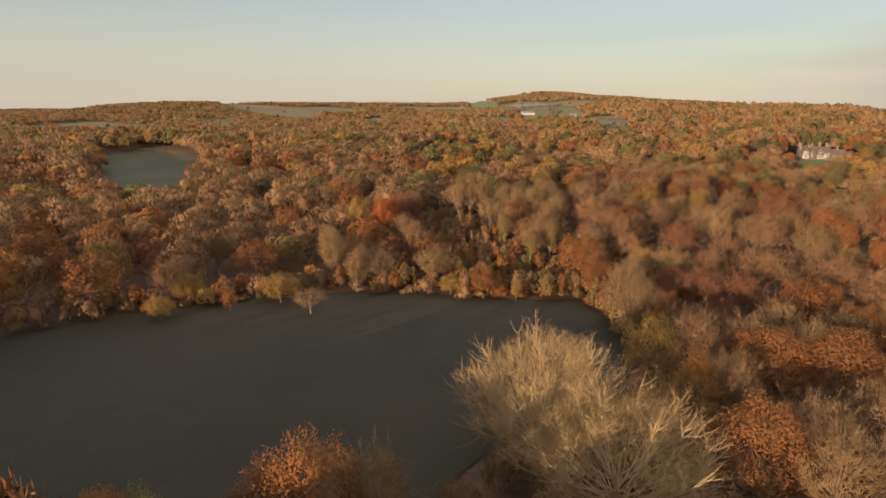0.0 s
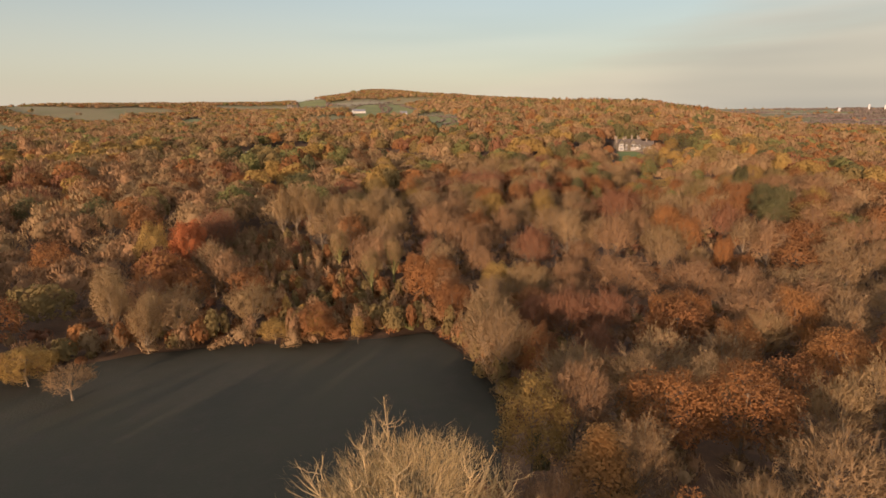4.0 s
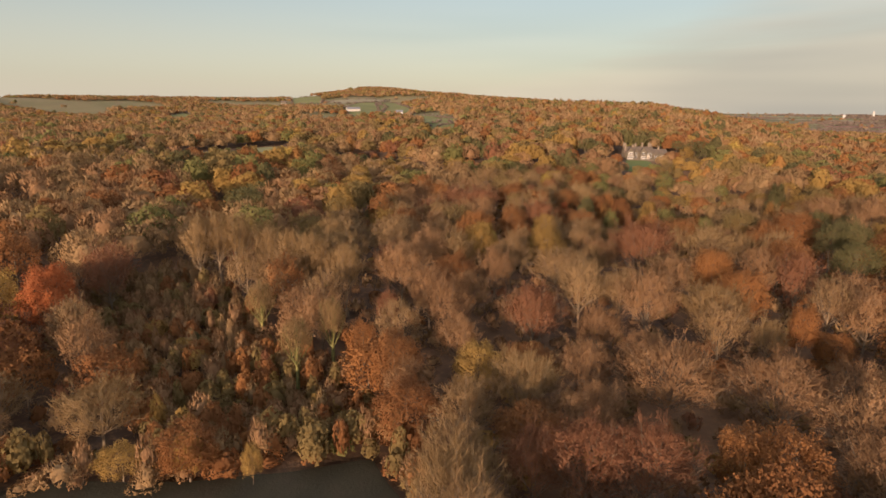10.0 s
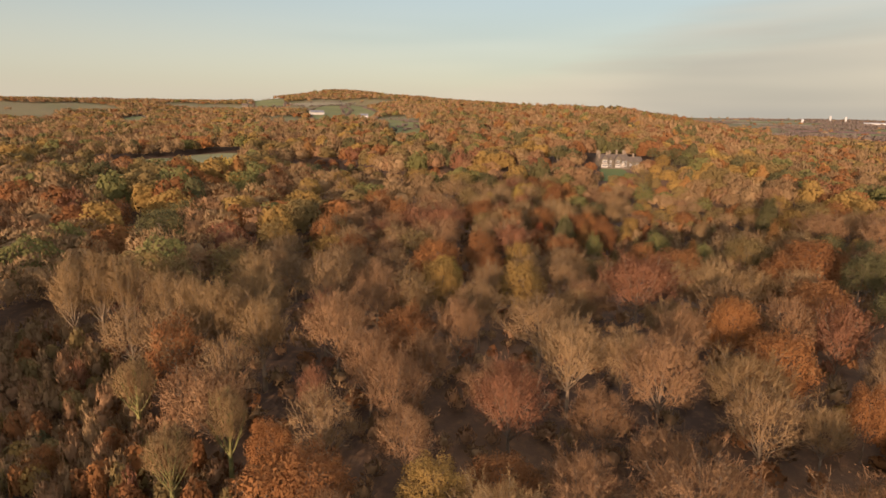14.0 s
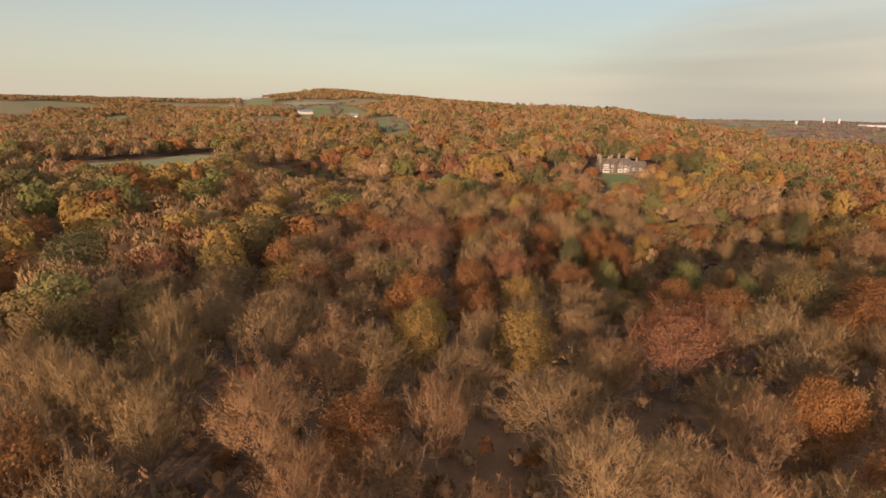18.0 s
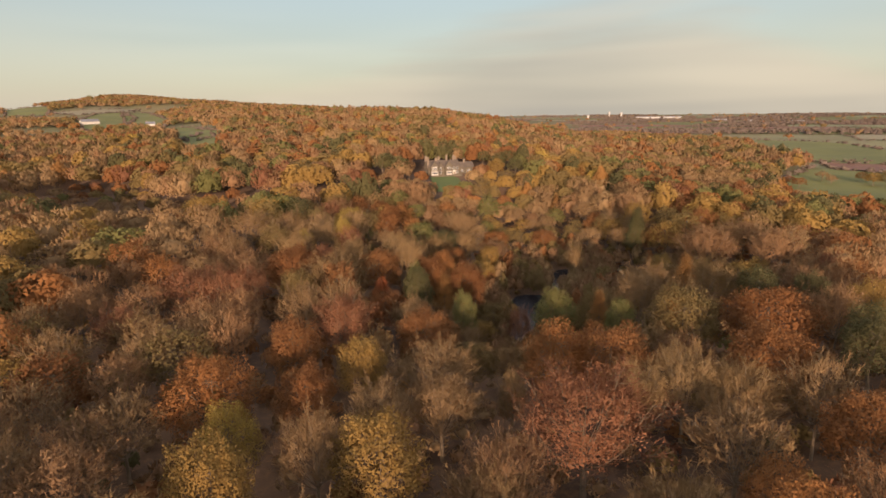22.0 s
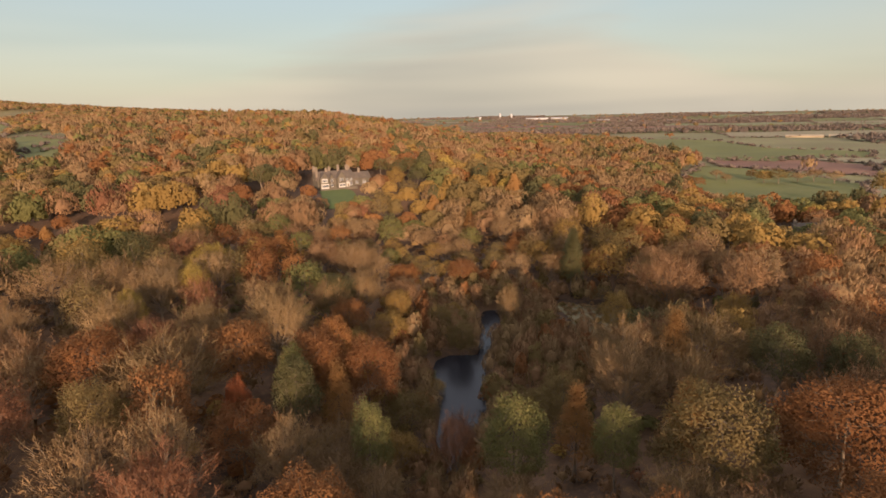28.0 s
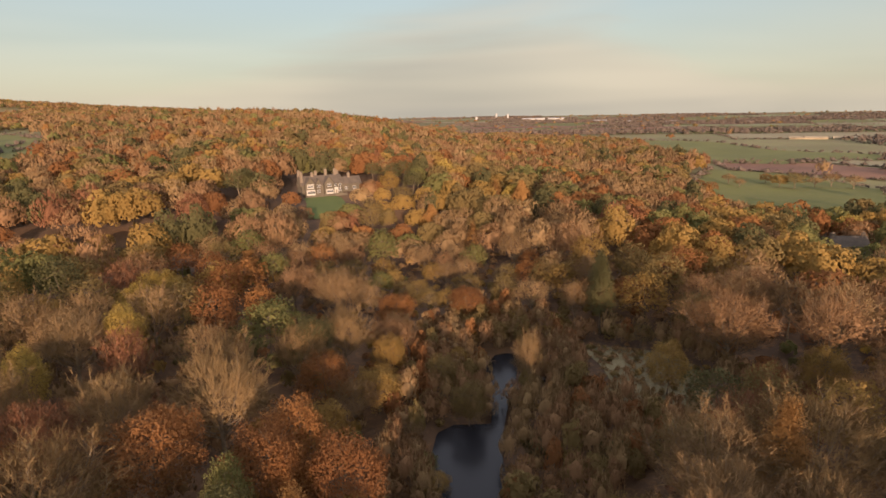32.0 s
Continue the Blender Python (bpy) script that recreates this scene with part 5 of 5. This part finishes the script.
def gable_roof(x0, x1, y0, y1, eaves, top, over=0.45, thick=0.28, along="y"):
    """Two roof slopes with thickness; the ridge runs along y or x."""
    if along == "x":
        bm = gable_roof(y0, y1, -x1, -x0, eaves, top, over, thick)
        return turned(bm, 90, 0, 0)
    m, slope = (x0 + x1) / 2, (top - eaves) / ((x1 - x0) / 2)
    a, b, drop = x0 - over, x1 + over, slope * over
    return extruded([(a, eaves - drop), (m, top), (b, eaves - drop), (b, eaves - drop + thick), (m, top + thick * 1.3), (a, eaves - drop + thick)], y0 - over, y1 + over)


def chimney(parent, x, y, z0, z1, w=1.5, d=1.0, pots=3):
    stack = part("chimney", joined_boxes([(x - w / 2, x + w / 2, y - d / 2, y + d / 2, z0, z1), (x - w / 2 - 0.12, x + w / 2 + 0.12, y - d / 2 - 0.12, y + d / 2 + 0.12, z1 - 0.45, z1 - 0.15)]), BRICK, parent, "tall brick chimney stack")
    for i in range(pots):
        bm = bmesh.new()
        bmesh.ops.create_cone(bm, cap_ends=True, segments=8, radius1=0.17, radius2=0.13, depth=0.7)
        bmesh.ops.translate(bm, verts=bm.verts, vec=(x + (i - (pots - 1) / 2) * 0.42, y, z1 + 0.33))
        part("chimney_pot", bm, BRICK, stack)


def joined_boxes(boxes):
    bm = bmesh.new()
    for b in boxes:
        other = box(*b)
        me = bpy.data.meshes.new("piece")
        other.to_mesh(me)
        other.free()
        bm.from_mesh(me)
        bpy.data.meshes.remove(me)
    return bm


def window(parent, x, z, w, h, y, lights=3, surround=None):
    """A mullioned window in a wall whose face lies at y."""
    frame_boxes = [(x - w / 2, x + w / 2, y - 0.09, y + 0.12, z + h - 0.14, z + h), (x - w / 2, x + w / 2, y - 0.14, y + 0.12, z - 0.12, z + 0.08)]
    for i in range(lights + 1):
        c = x - w / 2 + w * i / lights
        frame_boxes.append((c - 0.07, c + 0.07, y - 0.085, y + 0.12, z, z + h))
    frame_boxes.append((x - w / 2, x + w / 2, y - 0.08, y + 0.12, z + h * 0.58, z + h * 0.58 + 0.1))
    w_ob = part("window", joined_boxes(frame_boxes), FRAME, parent, "white mullioned window")
    part("pane", box(x - w / 2 + 0.03, x + w / 2 - 0.03, y - 0.03, y + 0.02, z + 0.02, z + h - 0.05), GLASS, w_ob)


def manor():
    """The gabled stone house on the slope."""
    at = (309.0, 492.0)
    foot = float(ground(*at)) + 0.4
    house = tagged(new("manor_house"), "gabled brown stone country house with white bays and tall chimneys", "house")
    house.matrix_world = pose(*at, foot, 0, 0, -14.0) @ Matrix.Scale(0.88, 4)
    # long range behind, three gabled bays in front
    part("wall", extruded([(-13, -3), (13, -3), (13, 6.2), (-13, 6.2)], 0, 8.5), STONE, house)
    for side, x in ((-1, -12.96), (1, 12.96)):
        end = extruded([(0.0, 6.2), (4.25, 10.6), (8.5, 6.2)], -0.2, 0.2)
        part("gable_end", turned(end, 90, x, 0), STONE, house)
    part("roof", gable_roof(-13, 13, 0, 8.5, 6.2, 10.6, along="x"), TILES, house, "steep brown tiled roof")
    for x0, x1, depth, eaves, top in ((-11.6, -5.6, 2.2, 6.4, 10.2), (-4.2, -1.4, 0.5, 6.6, 9.2), (0.4, 6.4, 2.2, 6.4, 10.4)):
        m = (x0 + x1) / 2
        part("gable", extruded([(x0, -3), (x1, -3), (x1, eaves), (m, top), (x0, eaves)], -depth, 0.05), STONE, house, "stone gable front")
        part("gable_roof", gable_roof(x0, x1, -depth, 3.8, eaves, top, 0.3), TILES, house)
    # white bays
    part("bay", box(-11.2, -6.0, -3.0, -2.15, 0.0, 3.1, 0.05), WHITE, house, "white rendered ground-floor bay")
    part("bay", box(-10.6, -6.6, -2.5, -2.16, 3.9, 6.5, 0.05), WHITE, house, "white rendered upper bay")
    part("bay", box(1.2, 5.6, -3.0, -2.15, 0.0, 2.9, 0.05), WHITE, house, "white rendered ground-floor bay")
    part("porch", box(7.2, 9.4, -1.4, 0.02, 0.0, 3.4, 0.05), WHITE, house, "white porch")
    window(house, -8.6, 0.9, 4.4, 1.7, -3.0, 4)
    window(house, -8.6, 4.4, 3.4, 1.6, -2.5, 4)
    window(house, -2.8, 4.0, 1.7, 1.9, -0.5, 2)
    window(house, -2.8, 0.9, 1.9, 1.9, -0.5, 2)
    window(house, 3.4, 0.9, 3.8, 1.6, -3.0, 4)
    window(house, 3.4, 4.4, 2.6, 1.8, -2.2, 3)
    window(house, 8.3, 4.2, 1.6, 1.8, 0.0, 2)
    window(house, 11.2, 3.9, 1.5, 2.2, 0.0, 2)
    window(house, 11.2, 0.9, 1.5, 1.9, 0.0, 2)
    part("door", box(7.9, 8.7, -1.46, -1.38, 0.1, 2.2), BARK, house, "dark wooden door")
    for x, y, top in ((-12.7, 1.5, 13.6), (-12.4, 6.8, 14.0), (-4.9, 4.2, 12.6), (-2.0, 5.8, 13.4), (3.8, 4.3, 14.4), (9.8, 4.3, 14.2), (12.4, 6.8, 12.8)):
        chimney(house, x, y, 5.0, top)
    # the lower wing in the trees
    part("wing", extruded([(13, -3), (27, -3), (27, 4.8), (13, 4.8)], 3.5, 10.0), STONE, house, "lower stone wing")
    part("wing_roof", gable_roof(13.5, 27, 3.5, 10.0, 4.8, 8.4, along="x"), TILES, house)
    chimney(house, 20.0, 6.7, 7.0, 11.0)
    window(house, 17.0, 1.2, 2.0, 1.7, 3.5, 2)
    window(house, 22.5, 1.2, 2.0, 1.7, 3.5, 2)
    # terrace wall in front
    wall = tagged(new("terrace_wall"), "low stone terrace wall before the house", "wall")
    wall.matrix_world = house.matrix_world.copy()
    part("coping", joined_boxes([(-13, 13, -6.3, -5.8, -1.6, 0.35)]), STONE, wall)


manor()


def cottage(x, y, turn, w, d, eaves, top, walls, roof, label, ridge_along="x", chimneys=1, windows=3):
    foot = float(ground(x, y))
    c = tagged(new("farmhouse"), label, "house", "houses on the slopes")
    c.matrix_world = pose(x, y, foot, 0, 0, turn)
    part("wall", extruded([(-w / 2, -2), (w / 2, -2), (w / 2, eaves), (-w / 2, eaves)], 0, d), walls, c)
    for x_end in (-w / 2 + 0.04, w / 2 - 0.04):
        part("gable_end", turned(extruded([(0, eaves), (d / 2, top), (d, eaves)], -0.2, 0.2), 90, x_end, 0), walls, c)
    part("roof", gable_roof(-w / 2, w / 2, 0, d, eaves, top, along="x"), roof, c)
    for i in range(windows):
        window(c, -w / 2 + w * (i + 0.5) / windows, 1.0, min(1.8, w / windows * 0.5), 1.4, 0.0, 2)
    for i in range(chimneys):
        chimney(c, -w / 2 + 1.2 + i * (w - 2.4), d / 2, eaves, top + 1.6)


cottage(444, 273, -50, 16, 8, 5.0, 9.0, BRICK, TILES, "brick house with a long tiled roof among the trees", chimneys=2)
cottage(224, 1601, 10, 34, 12, 6.5, 11, WHITE, SLATE, "long white farmhouse among hillside pastures", windows=6)
cottage(301, 1409, -10, 16, 10, 6, 10, WHITE, SLATE, "white cottage on the hillside")
cottage(147, 1800, 15, 20, 10, 6, 10, WHITE, TILES, "white cottage below the hilltop")
cottage(83, 2190, 15, 18, 10, 6, 10, WHITE, TILES, "white cottage beside the hill pasture")
cottage(60, 2050, -15, 18, 10, 6, 10, STONE, TILES, "stone cottage in the hill village")
cottage(-20, 2000, -15, 18, 10, 6, 10, STONE, TILES, "stone cottage in the hill village")


def town_block(x, y, turn, w, d, h, label, mat=METAL):
    b = tagged(new("warehouse"), label, "building", "buildings on the plain")
    b.matrix_world = pose(x, y, float(ground(x, y)), 0, 0, turn)
    part("wall", box(-w / 2, w / 2, 0, d, -3, h, 0.2), mat, b)
    part("roof", gable_roof(-w / 2, w / 2, 0, d, h + 0.02, h + 2.5, 0.6, 0.5, along="x"), mat, b)


town_block(2826, 2064, -52, 120, 40, 9, "long white warehouse on the plain")
town_block(2912, 1976, -55, 90, 40, 8, "long white warehouse on the plain")
town_block(2601, 1553, -60, 60, 30, 7, "white warehouse on the plain")
town_block(2516, 1382, -60, 30, 30, 6, "white warehouse on the plain")
town_block(2537, 1197, -65, 50, 30, 5, "white warehouse on the plain")
town_block(1566, 519, -75, 70, 16, 3, "long low pale straw-coloured shed on the plain", THATCH)
town_block(1590, 453, -75, 50, 16, 3, "long low pale straw-coloured shed on the plain", THATCH)
town_block(3136, 2557, -50, 9, 9, 30, "pale tower block in the far town")
town_block(3180, 2500, -50, 9, 9, 26, "pale tower block in the far town")
town_block(2767, 2415, -50, 12, 12, 16, "pale tower in the far town")
